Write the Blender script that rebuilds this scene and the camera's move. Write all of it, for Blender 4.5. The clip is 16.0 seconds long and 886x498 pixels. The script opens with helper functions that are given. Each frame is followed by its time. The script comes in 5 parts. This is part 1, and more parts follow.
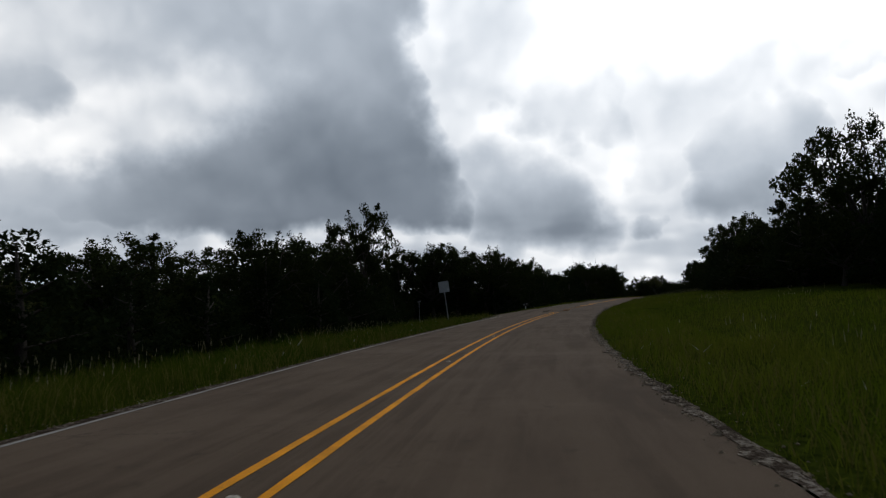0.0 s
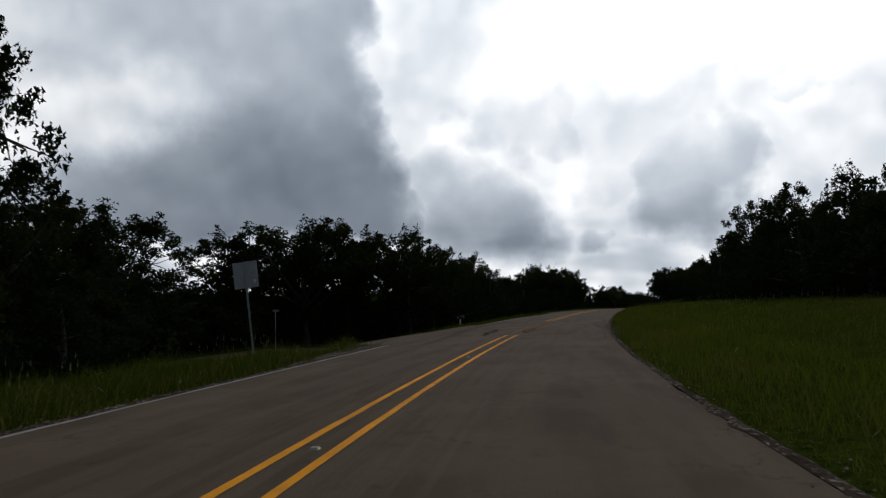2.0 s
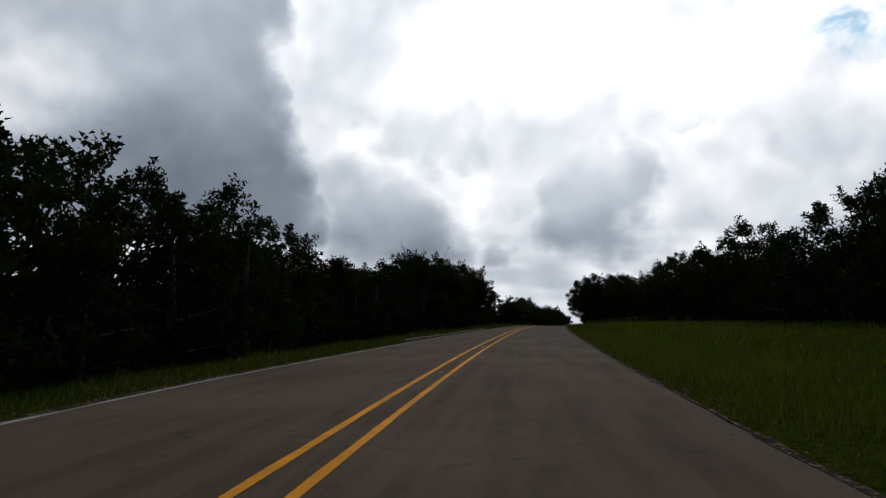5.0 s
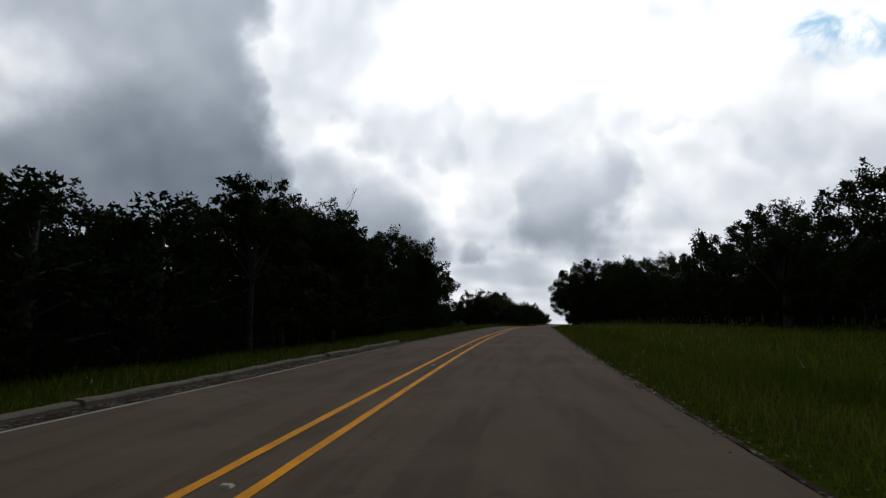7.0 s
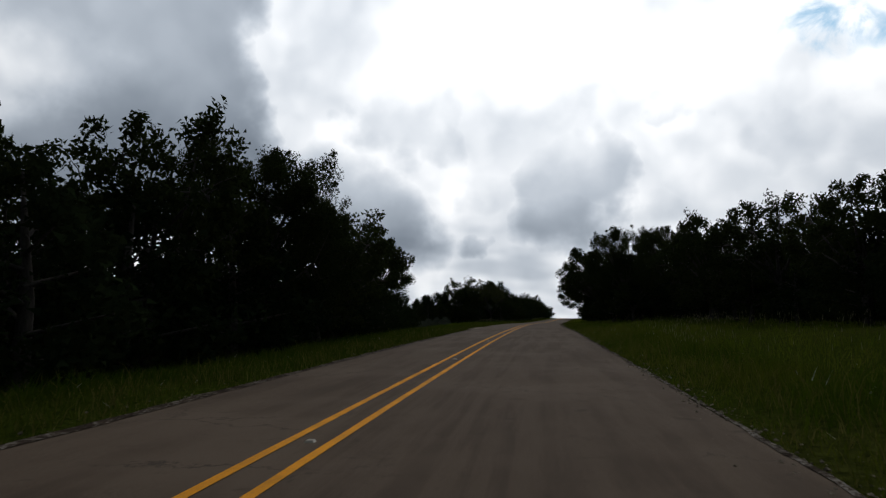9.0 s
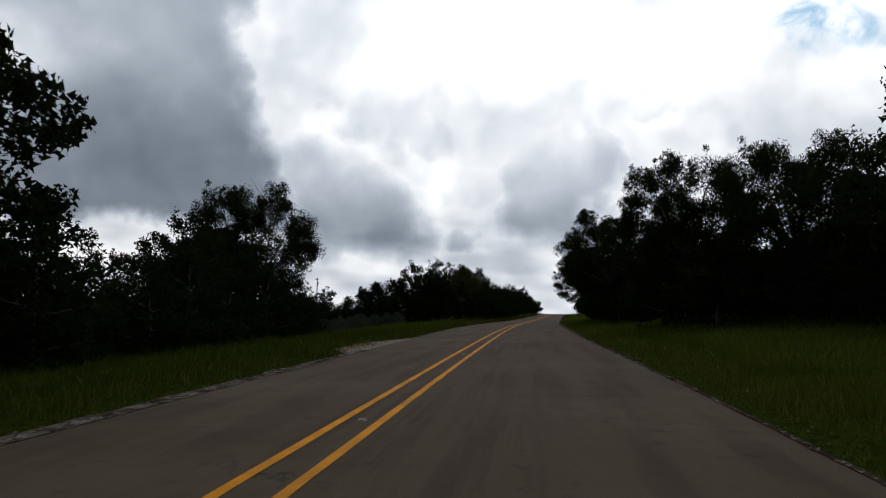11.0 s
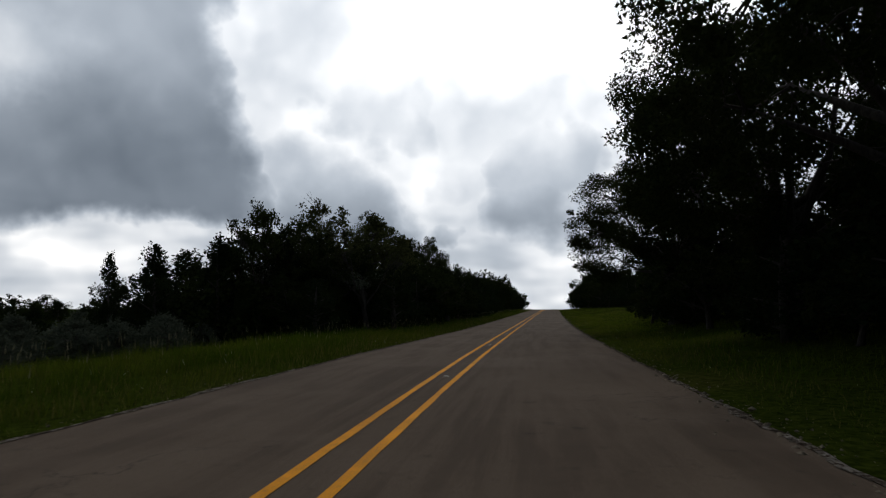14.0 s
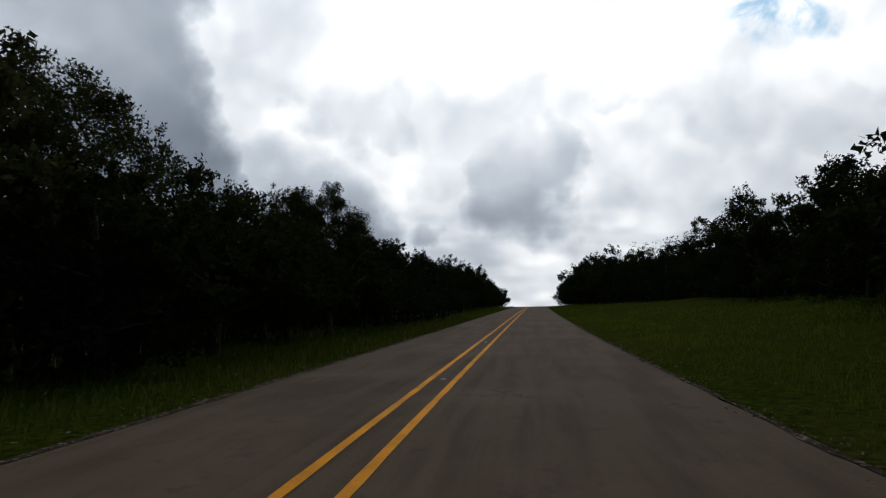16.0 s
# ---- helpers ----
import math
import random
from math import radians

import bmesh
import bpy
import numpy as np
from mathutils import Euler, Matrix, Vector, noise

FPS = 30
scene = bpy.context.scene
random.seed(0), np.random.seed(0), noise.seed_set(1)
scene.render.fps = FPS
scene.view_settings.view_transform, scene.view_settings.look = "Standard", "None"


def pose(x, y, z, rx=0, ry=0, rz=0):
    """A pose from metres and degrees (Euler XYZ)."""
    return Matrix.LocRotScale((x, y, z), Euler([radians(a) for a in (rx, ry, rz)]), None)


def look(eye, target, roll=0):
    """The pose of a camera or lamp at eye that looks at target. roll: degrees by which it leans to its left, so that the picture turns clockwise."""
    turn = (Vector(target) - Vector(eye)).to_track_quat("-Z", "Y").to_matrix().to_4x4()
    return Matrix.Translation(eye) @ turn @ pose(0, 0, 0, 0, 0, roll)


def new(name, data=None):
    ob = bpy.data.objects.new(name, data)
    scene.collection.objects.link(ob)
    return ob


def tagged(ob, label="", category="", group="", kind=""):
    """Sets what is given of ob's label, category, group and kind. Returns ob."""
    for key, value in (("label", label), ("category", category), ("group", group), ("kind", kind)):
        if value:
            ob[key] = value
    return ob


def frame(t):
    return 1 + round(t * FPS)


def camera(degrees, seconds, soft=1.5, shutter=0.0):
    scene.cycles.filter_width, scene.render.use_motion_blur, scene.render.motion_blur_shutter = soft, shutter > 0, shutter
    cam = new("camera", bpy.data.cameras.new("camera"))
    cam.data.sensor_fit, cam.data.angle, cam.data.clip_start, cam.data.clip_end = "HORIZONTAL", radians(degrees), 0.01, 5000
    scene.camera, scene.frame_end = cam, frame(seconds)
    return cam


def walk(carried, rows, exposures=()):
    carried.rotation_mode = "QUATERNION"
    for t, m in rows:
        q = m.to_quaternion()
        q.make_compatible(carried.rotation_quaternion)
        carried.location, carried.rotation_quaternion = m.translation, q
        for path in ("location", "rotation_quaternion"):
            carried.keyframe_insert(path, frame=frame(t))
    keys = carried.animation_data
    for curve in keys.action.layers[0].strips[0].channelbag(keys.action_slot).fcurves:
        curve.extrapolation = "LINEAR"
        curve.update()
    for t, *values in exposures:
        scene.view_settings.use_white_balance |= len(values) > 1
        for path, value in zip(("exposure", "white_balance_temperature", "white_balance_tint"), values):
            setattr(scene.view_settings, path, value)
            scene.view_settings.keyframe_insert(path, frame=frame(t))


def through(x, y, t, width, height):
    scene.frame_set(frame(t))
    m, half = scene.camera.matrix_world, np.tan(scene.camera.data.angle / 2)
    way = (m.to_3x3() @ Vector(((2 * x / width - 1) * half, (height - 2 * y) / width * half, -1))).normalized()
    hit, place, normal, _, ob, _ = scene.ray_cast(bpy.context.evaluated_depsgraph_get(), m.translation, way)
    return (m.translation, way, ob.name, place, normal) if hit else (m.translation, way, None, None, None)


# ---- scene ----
# A two-lane country road through oak woods under a broken grey sky.
# The road bends to the right, climbs gently and runs straight towards a crest.

cam = camera(64.2, 16.0, soft=1.25, shutter=0.06)
ROWS = [
    (0.0, 0.00, 0.00, 1.300, 94.90, 2.29, 0.00),
    (0.5, 1.07, 8.63, 1.303, 95.26, 2.27, -0.75),
    (1.0, 2.29, 17.25, 1.333, 95.45, 2.27, -1.70),
    (1.5, 3.65, 25.84, 1.389, 95.69, 2.10, -2.75),
    (2.0, 5.19, 34.40, 1.469, 95.63, 1.73, -4.16),
    (2.5, 6.90, 42.93, 1.572, 95.67, 1.42, -5.28),
    (3.0, 8.81, 51.42, 1.698, 95.83, 1.19, -6.49),
    (3.5, 10.92, 59.86, 1.845, 96.08, 0.77, -7.95),
    (4.0, 13.23, 68.24, 2.009, 96.15, 0.19, -9.63),
    (4.5, 15.74, 76.57, 2.180, 96.26, -0.22, -11.08),
    (5.0, 18.42, 84.85, 2.352, 96.28, -0.41, -12.13),
    (5.5, 21.24, 93.07, 2.520, 96.26, -0.65, -12.92),
    (6.0, 24.17, 101.27, 2.685, 96.21, -0.86, -13.47),
    (6.5, 27.16, 109.43, 2.844, 96.12, -0.97, -13.84),
    (7.0, 30.19, 117.59, 2.998, 96.03, -0.93, -14.05),
    (7.5, 33.24, 125.73, 3.142, 95.73, -0.26, -13.93),
    (8.0, 36.31, 133.87, 3.274, 95.64, -0.01, -14.00),
    (8.5, 39.37, 142.02, 3.392, 95.44, -0.06, -14.05),
    (9.0, 42.45, 150.15, 3.497, 95.58, -0.25, -13.98),
    (9.5, 45.56, 158.32, 3.591, 95.49, -0.36, -14.16),
    (10.0, 48.72, 166.56, 3.675, 95.36, -0.52, -14.45),
    (10.5, 51.95, 174.85, 3.749, 95.22, -0.69, -14.79),
    (11.0, 55.25, 183.21, 3.814, 95.08, -0.80, -15.10),
    (11.5, 58.61, 191.63, 3.869, 95.00, -0.79, -15.32),
    (12.0, 62.02, 200.12, 3.914, 95.05, -0.34, -15.34),
    (12.5, 65.49, 208.67, 3.951, 95.04, -0.08, -15.45),
    (13.0, 69.02, 217.28, 3.978, 95.10, 0.19, -15.64),
    (13.5, 72.60, 225.93, 3.997, 95.01, 0.11, -15.94),
    (14.0, 76.24, 234.57, 4.005, 94.77, -0.08, -16.36),
    (14.5, 79.94, 243.20, 4.002, 94.77, 0.14, -16.82),
    (15.0, 83.70, 251.82, 3.990, 94.78, 0.43, -17.10),
    (15.5, 87.52, 260.44, 3.967, 94.82, 0.64, -17.40),
    (16.0, 91.40, 269.05, 3.934, 94.64, 0.71, -17.80),
]
walk(cam, [(r[0], pose(*r[1:])) for r in ROWS])
scene.view_settings.exposure = 0.0

# ---------------------------------------------------------------- world and sun
SUN_AZ, SUN_EL = radians(22), radians(48)


class Graph:
    """Small helper that strings math nodes together."""

    def __init__(self, tree):
        self.tree = tree

    def node(self, kind, **values):
        n = self.tree.nodes.new(kind)
        for key, value in values.items():
            n.inputs[key].default_value = value
        return n

    def put(self, socket, value):
        if isinstance(value, (int, float, tuple)):
            socket.default_value = value
        else:
            self.tree.links.new(value, socket)

    def math(self, op, a, b=0.0, c=0.0):
        n = self.tree.nodes.new("ShaderNodeMath")
        n.operation = op
        for socket, value in zip(n.inputs, (a, b, c)):
            self.put(socket, value)
        return n.outputs[0]

    def smooth(self, value, low, high, out_low=0.0, out_high=1.0):
        n = self.tree.nodes.new("ShaderNodeMapRange")
        n.interpolation_type = "SMOOTHSTEP"
        for socket, v in zip(n.inputs, (value, low, high, out_low, out_high)):
            self.put(socket, v)
        return n.outputs[0]

    def noise(self, vector, scale, detail=6.0, rough=0.55, colour=False, distortion=0.0):
        n = self.node("ShaderNodeTexNoise", Scale=scale, Detail=detail, Roughness=rough, Distortion=distortion)
        self.put(n.inputs["Vector"], vector)
        return n.outputs["Color" if colour else "Fac"]

    def mix(self, fac, a, b):
        n = self.tree.nodes.new("ShaderNodeMix")
        n.data_type = "RGBA"
        self.put(n.inputs[0], fac)
        for socket, value in zip(n.inputs[6:8], (a, b)):
            self.put(socket, (*value, 1.0) if isinstance(value, tuple) and len(value) == 3 else value)
        return n.outputs[2]

    def ramp(self, fac, stops):
        n = self.tree.nodes.new("ShaderNodeValToRGB")
        self.put(n.inputs[0], fac)
        el = n.color_ramp.elements
        while len(el) < len(stops):
            el.new(0.5)
        for e, (p, col) in zip(el, stops):
            e.position, e.color = p, (*col, 1.0)
        return n.outputs[0]


def build_world():
    """A Nishita sky closed by heaped cloud: every mass is an uneven heap in bearing and height, the thickest one wins."""
    world = bpy.data.worlds.new("cloudy_sky")
    world.use_nodes = True
    tree = world.node_tree
    tree.nodes.clear()
    g = Graph(tree)
    coord = tree.nodes.new("ShaderNodeTexCoord").outputs["Generated"]
    sep = tree.nodes.new("ShaderNodeSeparateXYZ")
    g.put(sep.inputs[0], coord)
    x, y, z = sep.outputs
    az = g.math("MULTIPLY", g.math("ARCTAN2", x, y), 57.2958)
    el = g.math("MULTIPLY", g.math("ARCSINE", z), 57.2958)

    def moved(offset):
        n = tree.nodes.new("ShaderNodeVectorMath")
        n.operation = "ADD"
        g.put(n.inputs[0], coord)
        n.inputs[1].default_value = offset
        return n.outputs[0]

    def heaps(vector):
        """Rounded lumps at three sizes, about -0.5 to 0.5."""
        total = -0.62
        for scale, share in ((5.5, 0.62), (13.0, 0.3), (30.0, 0.13)):
            v = g.node("ShaderNodeTexVoronoi", Scale=scale)
            v.feature = "SMOOTH_F1"
            v.inputs["Smoothness"].default_value = 0.35
            g.put(v.inputs["Vector"], vector)
            total = g.math("MULTIPLY_ADD", g.math("SUBTRACT", 1.0, v.outputs["Distance"]), share, total)
        return total

    w1 = tree.nodes.new("ShaderNodeSeparateColor")
    g.put(w1.inputs[0], g.noise(coord, 5.0, 5.0, 0.55, True))
    w2 = tree.nodes.new("ShaderNodeSeparateColor")
    g.put(w2.inputs[0], g.noise(coord, 15.0, 4.0, 0.5, True))
    swirl = tree.nodes.new("ShaderNodeVectorMath")
    swirl.operation = "MULTIPLY_ADD"
    g.put(swirl.inputs[0], g.noise(coord, 9.0, 4.0, 0.5, True))
    swirl.inputs[1].default_value = (0.07, 0.07, 0.07)
    g.put(swirl.inputs[2], coord)
    lump = heaps(swirl.outputs[0])
    raised = tree.nodes.new("ShaderNodeVectorMath")
    raised.operation = "ADD"
    g.put(raised.inputs[0], swirl.outputs[0])
    raised.inputs[1].default_value = (0.006, 0.006, 0.03)
    shade = g.math("SUBTRACT", lump, heaps(raised.outputs[0]))
    wisp = g.math("SUBTRACT", g.noise(coord, 4.5, 4.0, 0.45, False, 0.3), 0.5)

    def warp(base, i, big, small):
        v = g.math("MULTIPLY_ADD", g.math("SUBTRACT", w1.outputs[i], 0.5), big, base)
        return g.math("MULTIPLY_ADD", g.math("SUBTRACT", w2.outputs[i], 0.5), small, v)

    azw, elw = warp(az, 0, 8.0, 4.5), warp(el, 1, 5.5, 3.2)

    def heap(a0, e0, ra, re, soft, lean, puff):
        """1 inside an ellipse of bearing and height, its rim broken by the lumps."""
        da, de = g.math("SUBTRACT", azw, a0), g.math("SUBTRACT", elw, e0)
        if lean:
            da = g.math("MULTIPLY_ADD", de, lean, da)
        dx, dy = g.math("DIVIDE", da, ra), g.math("DIVIDE", de, re)
        d = g.math("SQRT", g.math("ADD", g.math("MULTIPLY", dx, dx), g.math("MULTIPLY", dy, dy)))
        return g.smooth(g.math("MULTIPLY_ADD", lump, -puff, d), 1.0 + soft, 1.0 - soft)

    # the storm cloud: a clear-cut side at its right, a flat ragged base, thinning out to the left
    side = g.math("MULTIPLY_ADD", lump, -5.0, azw)
    side = g.math("ADD", side, g.smooth(el, 16.0, 8.5, 1.6, -1.8))
    storm = g.smooth(side, g.smooth(el, 14.0, 9.0, 3.4, 5.0), g.smooth(el, 14.0, 9.0, -0.6, -1.4))
    base = g.math("MULTIPLY_ADD", az, 0.03, elw)
    storm = g.math("MULTIPLY", storm, g.smooth(base, 5.6, 7.6))
    storm = g.math("MULTIPLY", storm, g.smooth(azw, -38.0, -9.0, 0.36, 1.0))
    body = g.smooth(elw, 21.0, 9.0, 1.02, 1.62)
    storm = g.math("MULTIPLY", storm, g.math("MULTIPLY_ADD", wisp, 0.5, body))
    thick = g.math("MAXIMUM", storm, g.smooth(g.math("ADD", wisp, g.math("MULTIPLY", lump, -0.25)), -0.12, 0.25, 0.06, 0.5))
    for a0, e0, ra, re, soft, lean, puff, depth in CLOUDS:
        h = heap(a0, e0, ra, re, soft, lean, puff)
        if depth < 0:
            thick = g.math("MULTIPLY", thick, g.math("MULTIPLY_ADD", h, depth, 1.0))
        else:
            # the foot of a heap is darker than its head
            tone = g.smooth(elw, e0 + re, e0 - 0.6 * re, 0.42 * depth, depth)
            thick = g.math("MAXIMUM", thick, g.math("MULTIPLY", h, tone))
    thick = g.math("ADD", thick, g.math("MULTIPLY", shade, g.smooth(thick, 0.2, 1.1, 1.1, 0.7)))
    # flat bands of far cloud low over the horizon
    flat = tree.nodes.new("ShaderNodeCombineXYZ")
    g.put(flat.inputs[0], g.math("DIVIDE", az, 9.0))
    g.put(flat.inputs[1], g.math("DIVIDE", el, 2.6))
    bands = g.smooth(g.noise(flat.outputs[0], 1.0, 2.0, 0.5), 0.36, 0.66, 0.0, 0.42)
    thick = g.math("MULTIPLY_ADD", bands, g.smooth(el, 9.0, 5.0), thick)
    # unseen thick cloud overhead and behind, added to dim the ground and tree fronts
    high = g.smooth(el, 27.0, 42.0, 0.0, 1.3)
    behind = g.smooth(g.math("ABSOLUTE", g.math("SUBTRACT", az, 15.0)), 52.0, 90.0, 0.0, 1.6)
    thick = g.math("MAXIMUM", g.math("ADD", thick, g.math("MAXIMUM", high, behind)), 0.0)
    lum = g.math("POWER", 2.71828, g.math("MULTIPLY", thick, -1.0))
    # thin cloud round the hidden sun is brighter
    sun = (math.sin(SUN_AZ) * math.cos(SUN_EL), math.cos(SUN_AZ) * math.cos(SUN_EL), math.sin(SUN_EL))
    dot = tree.nodes.new("ShaderNodeVectorMath")
    dot.operation = "DOT_PRODUCT"
    g.put(dot.inputs[0], coord)
    dot.inputs[1].default_value = sun
    glow = g.smooth(dot.outputs["Value"], 0.6, 1.0, 0.0, 0.35)
    lum = g.math("MULTIPLY", lum, g.math("ADD", 1.05, glow))
    colour = g.ramp(g.math("MULTIPLY", thick, 0.45), [(0.0, (1.0, 1.0, 1.0)), (0.35, (0.88, 0.975, 1.1)), (1.0, (0.78, 0.97, 1.23))])
    cloud = tree.nodes.new("ShaderNodeVectorMath")
    cloud.operation = "SCALE"
    g.put(cloud.inputs[0], colour)
    g.put(cloud.inputs["Scale"], lum)
    sky = tree.nodes.new("ShaderNodeTexSky")
    sky.sky_type, sky.sun_disc = "NISHITA", False
    sky.sun_elevation, sky.sun_rotation = SUN_EL, SUN_AZ
    clear = tree.nodes.new("ShaderNodeVectorMath")
    clear.operation = "MULTIPLY"
    g.put(clear.inputs[0], sky.outputs[0])
    clear.inputs[1].default_value = (0.086, 0.11, 0.108)
    gap = heap(43.4, 20.9, 3.2, 2.2, 0.32, 0.4, 1.2)
    thin = g.smooth(g.noise(coord, 20.0, 5.0, 0.6, False, 0.4), 0.36, 0.6, 0.15, 1.0)
    out = g.mix(g.math("MULTIPLY", gap, thin), cloud.outputs[0], clear.outputs[0])
    back = tree.nodes.new("ShaderNodeBackground")
    g.put(back.inputs[0], out)
    back.inputs[1].default_value = 1.0
    g.tree.links.new(back.outputs[0], tree.nodes.new("ShaderNodeOutputWorld").inputs[0])
    scene.world = world


# bearing, height, half width, half height, softness, lean, puffiness of the rim, depth (below 0: a thin place)
CLOUDS = [
    (-23.5, 15.5, 9.5, 4.3, 0.45, -1.3, 0.3, -0.62),
    (-30, 13.0, 4.5, 2.2, 0.4, 0.0, 0.6, -0.7),
    (-32, 17.5, 4.0, 3.0, 0.4, 0.0, 0.5, 0.75),
    (-28, 8.6, 10.0, 3.0, 0.5, 0.0, 0.6, 0.85),
    (7.8, 9.2, 7.0, 4.9, 0.42, 0.0, 1.0, 1.15),
    (10.0, 16.3, 6.0, 5.0, 0.35, 0.3, 1.4, 0.55),
    (19, 12.0, 14.0, 6.0, 0.4, 0.0, 1.3, 0.5),
    (24.5, 10.8, 6.6, 4.2, 0.28, 0.0, 1.1, 0.85),
    (23.2, 8.4, 5.0, 4.4, 0.5, 0.0, 1.0, 1.15),
    (16.3, 6.8, 1.9, 1.2, 0.6, 0.0, 0.8, 0.75),
    (31.5, 15.4, 3.4, 2.0, 0.4, -0.8, 1.2, 0.55),
    (34, 9.5, 7.0, 3.4, 0.6, 0.0, 1.0, 0.45),
    (46, 13.0, 9.0, 4.2, 0.6, 0.0, 0.8, 0.6),
    (14.4, 8.5, 0.9, 3.6, 0.9, 0.0, 0.4, -0.45),
    (17, 21.0, 9.0, 4.0, 0.7, 0.0, 0.8, -0.7),
    (33, 20.0, 7.0, 3.0, 0.7, 0.0, 0.8, -0.5),
]
build_world()

sun_lamp = new("sun", bpy.data.lights.new("sun", "SUN"))
sun_lamp.data.energy, sun_lamp.data.angle, sun_lamp.data.color = 0.6, radians(20), (1.0, 0.96, 0.9)
sun_lamp.matrix_world = look((math.sin(SUN_AZ) * 100, math.cos(SUN_AZ) * 100, 120), (0, 0, 0))


# ---------------------------------------------------------------- materials
def material(name, rough=0.8, spec=0.3):
    mat = bpy.data.materials.new(name)
    mat.use_nodes = True
    g = Graph(mat.node_tree)
    bsdf = mat.node_tree.nodes["Principled BSDF"]
    bsdf.inputs["Roughness"].default_value = rough
    bsdf.inputs["Specular IOR Level"].default_value = spec
    return mat, g, bsdf


def place(g):
    return g.tree.nodes.new("ShaderNodeTexCoord").outputs["Object"]


def bump(g, bsdf, height, strength, distance):
    n = g.node("ShaderNodeBump", Strength=strength, Distance=distance)
    g.put(n.inputs["Height"], height)
    g.put(bsdf.inputs["Normal"], n.outputs[0])


def asphalt_material():
    """Grey chip-seal: stone grain, streaks along the lanes, dark drips and hair cracks."""
    mat, g, b = material("asphalt", 0.9, 0.06)
    p = place(g)
    uv = g.tree.nodes.new("ShaderNodeTexCoord").outputs["UV"]
    along = g.tree.nodes.new("ShaderNodeMapping")
    along.inputs["Scale"].default_value = (2.2, 0.09, 1.0)
    g.put(along.inputs[0], uv)
    grain = g.noise(p, 90.0, 3.0, 0.7)
    base = g.ramp(grain, [(0.3, (0.071, 0.051, 0.035)), (0.7, (0.15, 0.108, 0.075))])
    streak = g.noise(along.outputs[0], 1.6, 5.0, 0.6)
    worn = g.mix(g.smooth(streak, 0.42, 0.62, 0.0, 0.7), base, (0.072, 0.05, 0.034))
    patch = g.noise(p, 0.3, 5.0, 0.6)
    worn = g.mix(g.smooth(patch, 0.42, 0.68, 0.0, 0.5), worn, (0.15, 0.11, 0.078))
    stain = g.noise(p, 2.2, 6.0, 0.7)
    worn = g.mix(g.smooth(stain, 0.58, 0.7, 0.0, 0.45), worn, (0.04, 0.03, 0.022))
    crack = g.node("ShaderNodeTexVoronoi", Scale=0.42)
    crack.feature = "DISTANCE_TO_EDGE"
    bend = g.tree.nodes.new("ShaderNodeVectorMath")
    bend.operation = "MULTIPLY_ADD"
    g.put(bend.inputs[0], g.noise(p, 1.3, 5.0, 0.7, True))
    bend.inputs[1].default_value = (1.4, 1.4, 0.0)
    g.put(bend.inputs[2], p)
    g.put(crack.inputs["Vector"], bend.outputs[0])
    line = g.math("MULTIPLY", g.smooth(crack.outputs["Distance"], 0.01, 0.003), g.smooth(patch, 0.5, 0.64, 0.0, 0.55))
    g.put(b.inputs["Base Color"], g.mix(line, worn, (0.018, 0.017, 0.016)))
    bump(g, b, grain, 0.5, 0.01)
    return mat


def paint_material(name, colour, wear):
    mat, g, b = material(name, 0.8, 0.1)
    p = place(g)
    grain = g.noise(p, 60.0, 4.0, 0.75)
    big = g.noise(p, 1.2, 4.0, 0.6)
    lost = g.math("MULTIPLY", g.smooth(grain, 0.5, 0.62), g.smooth(big, 0.35, 0.7, 0.2, wear))
    dull = g.mix(g.smooth(big, 0.3, 0.7), colour, tuple(0.75 * c for c in colour))
    g.put(b.inputs["Base Color"], g.mix(lost, dull, (0.08, 0.075, 0.07)))
    bump(g, b, grain, 0.3, 0.005)
    return mat


def ground_material():
    mat, g, b = material("verge_soil_and_turf", 0.95, 0.0)
    p = place(g)
    fine = g.noise(p, 7.0, 6.0, 0.7)
    big = g.noise(p, 0.12, 4.0, 0.6)
    turf = g.ramp(fine, [(0.35, (0.01, 0.016, 0.002)), (0.65, (0.046, 0.06, 0.008))])
    dry = g.ramp(fine, [(0.35, (0.02, 0.019, 0.005)), (0.65, (0.075, 0.066, 0.02))])
    g.put(b.inputs["Base Color"], g.mix(g.smooth(big, 0.5, 0.75, 0.0, 0.5), turf, dry))
    bump(g, b, fine, 0.8, 0.06)
    return mat


def gravel_material(name, dark, light):
    mat, g, b = material(name, 0.95, 0.15)
    p = place(g)
    v = g.node("ShaderNodeTexVoronoi", Scale=22.0)
    g.put(v.inputs["Vector"], p)
    n = g.noise(p, 3.0, 5.0, 0.6)
    f = g.math("MULTIPLY_ADD", n, 0.6, g.math("MULTIPLY", v.outputs["Distance"], 0.5))
    g.put(b.inputs["Base Color"], g.ramp(f, [(0.3, dark), (0.65, light)]))
    bump(g, b, v.outputs["Distance"], 0.7, 0.02)
    return mat


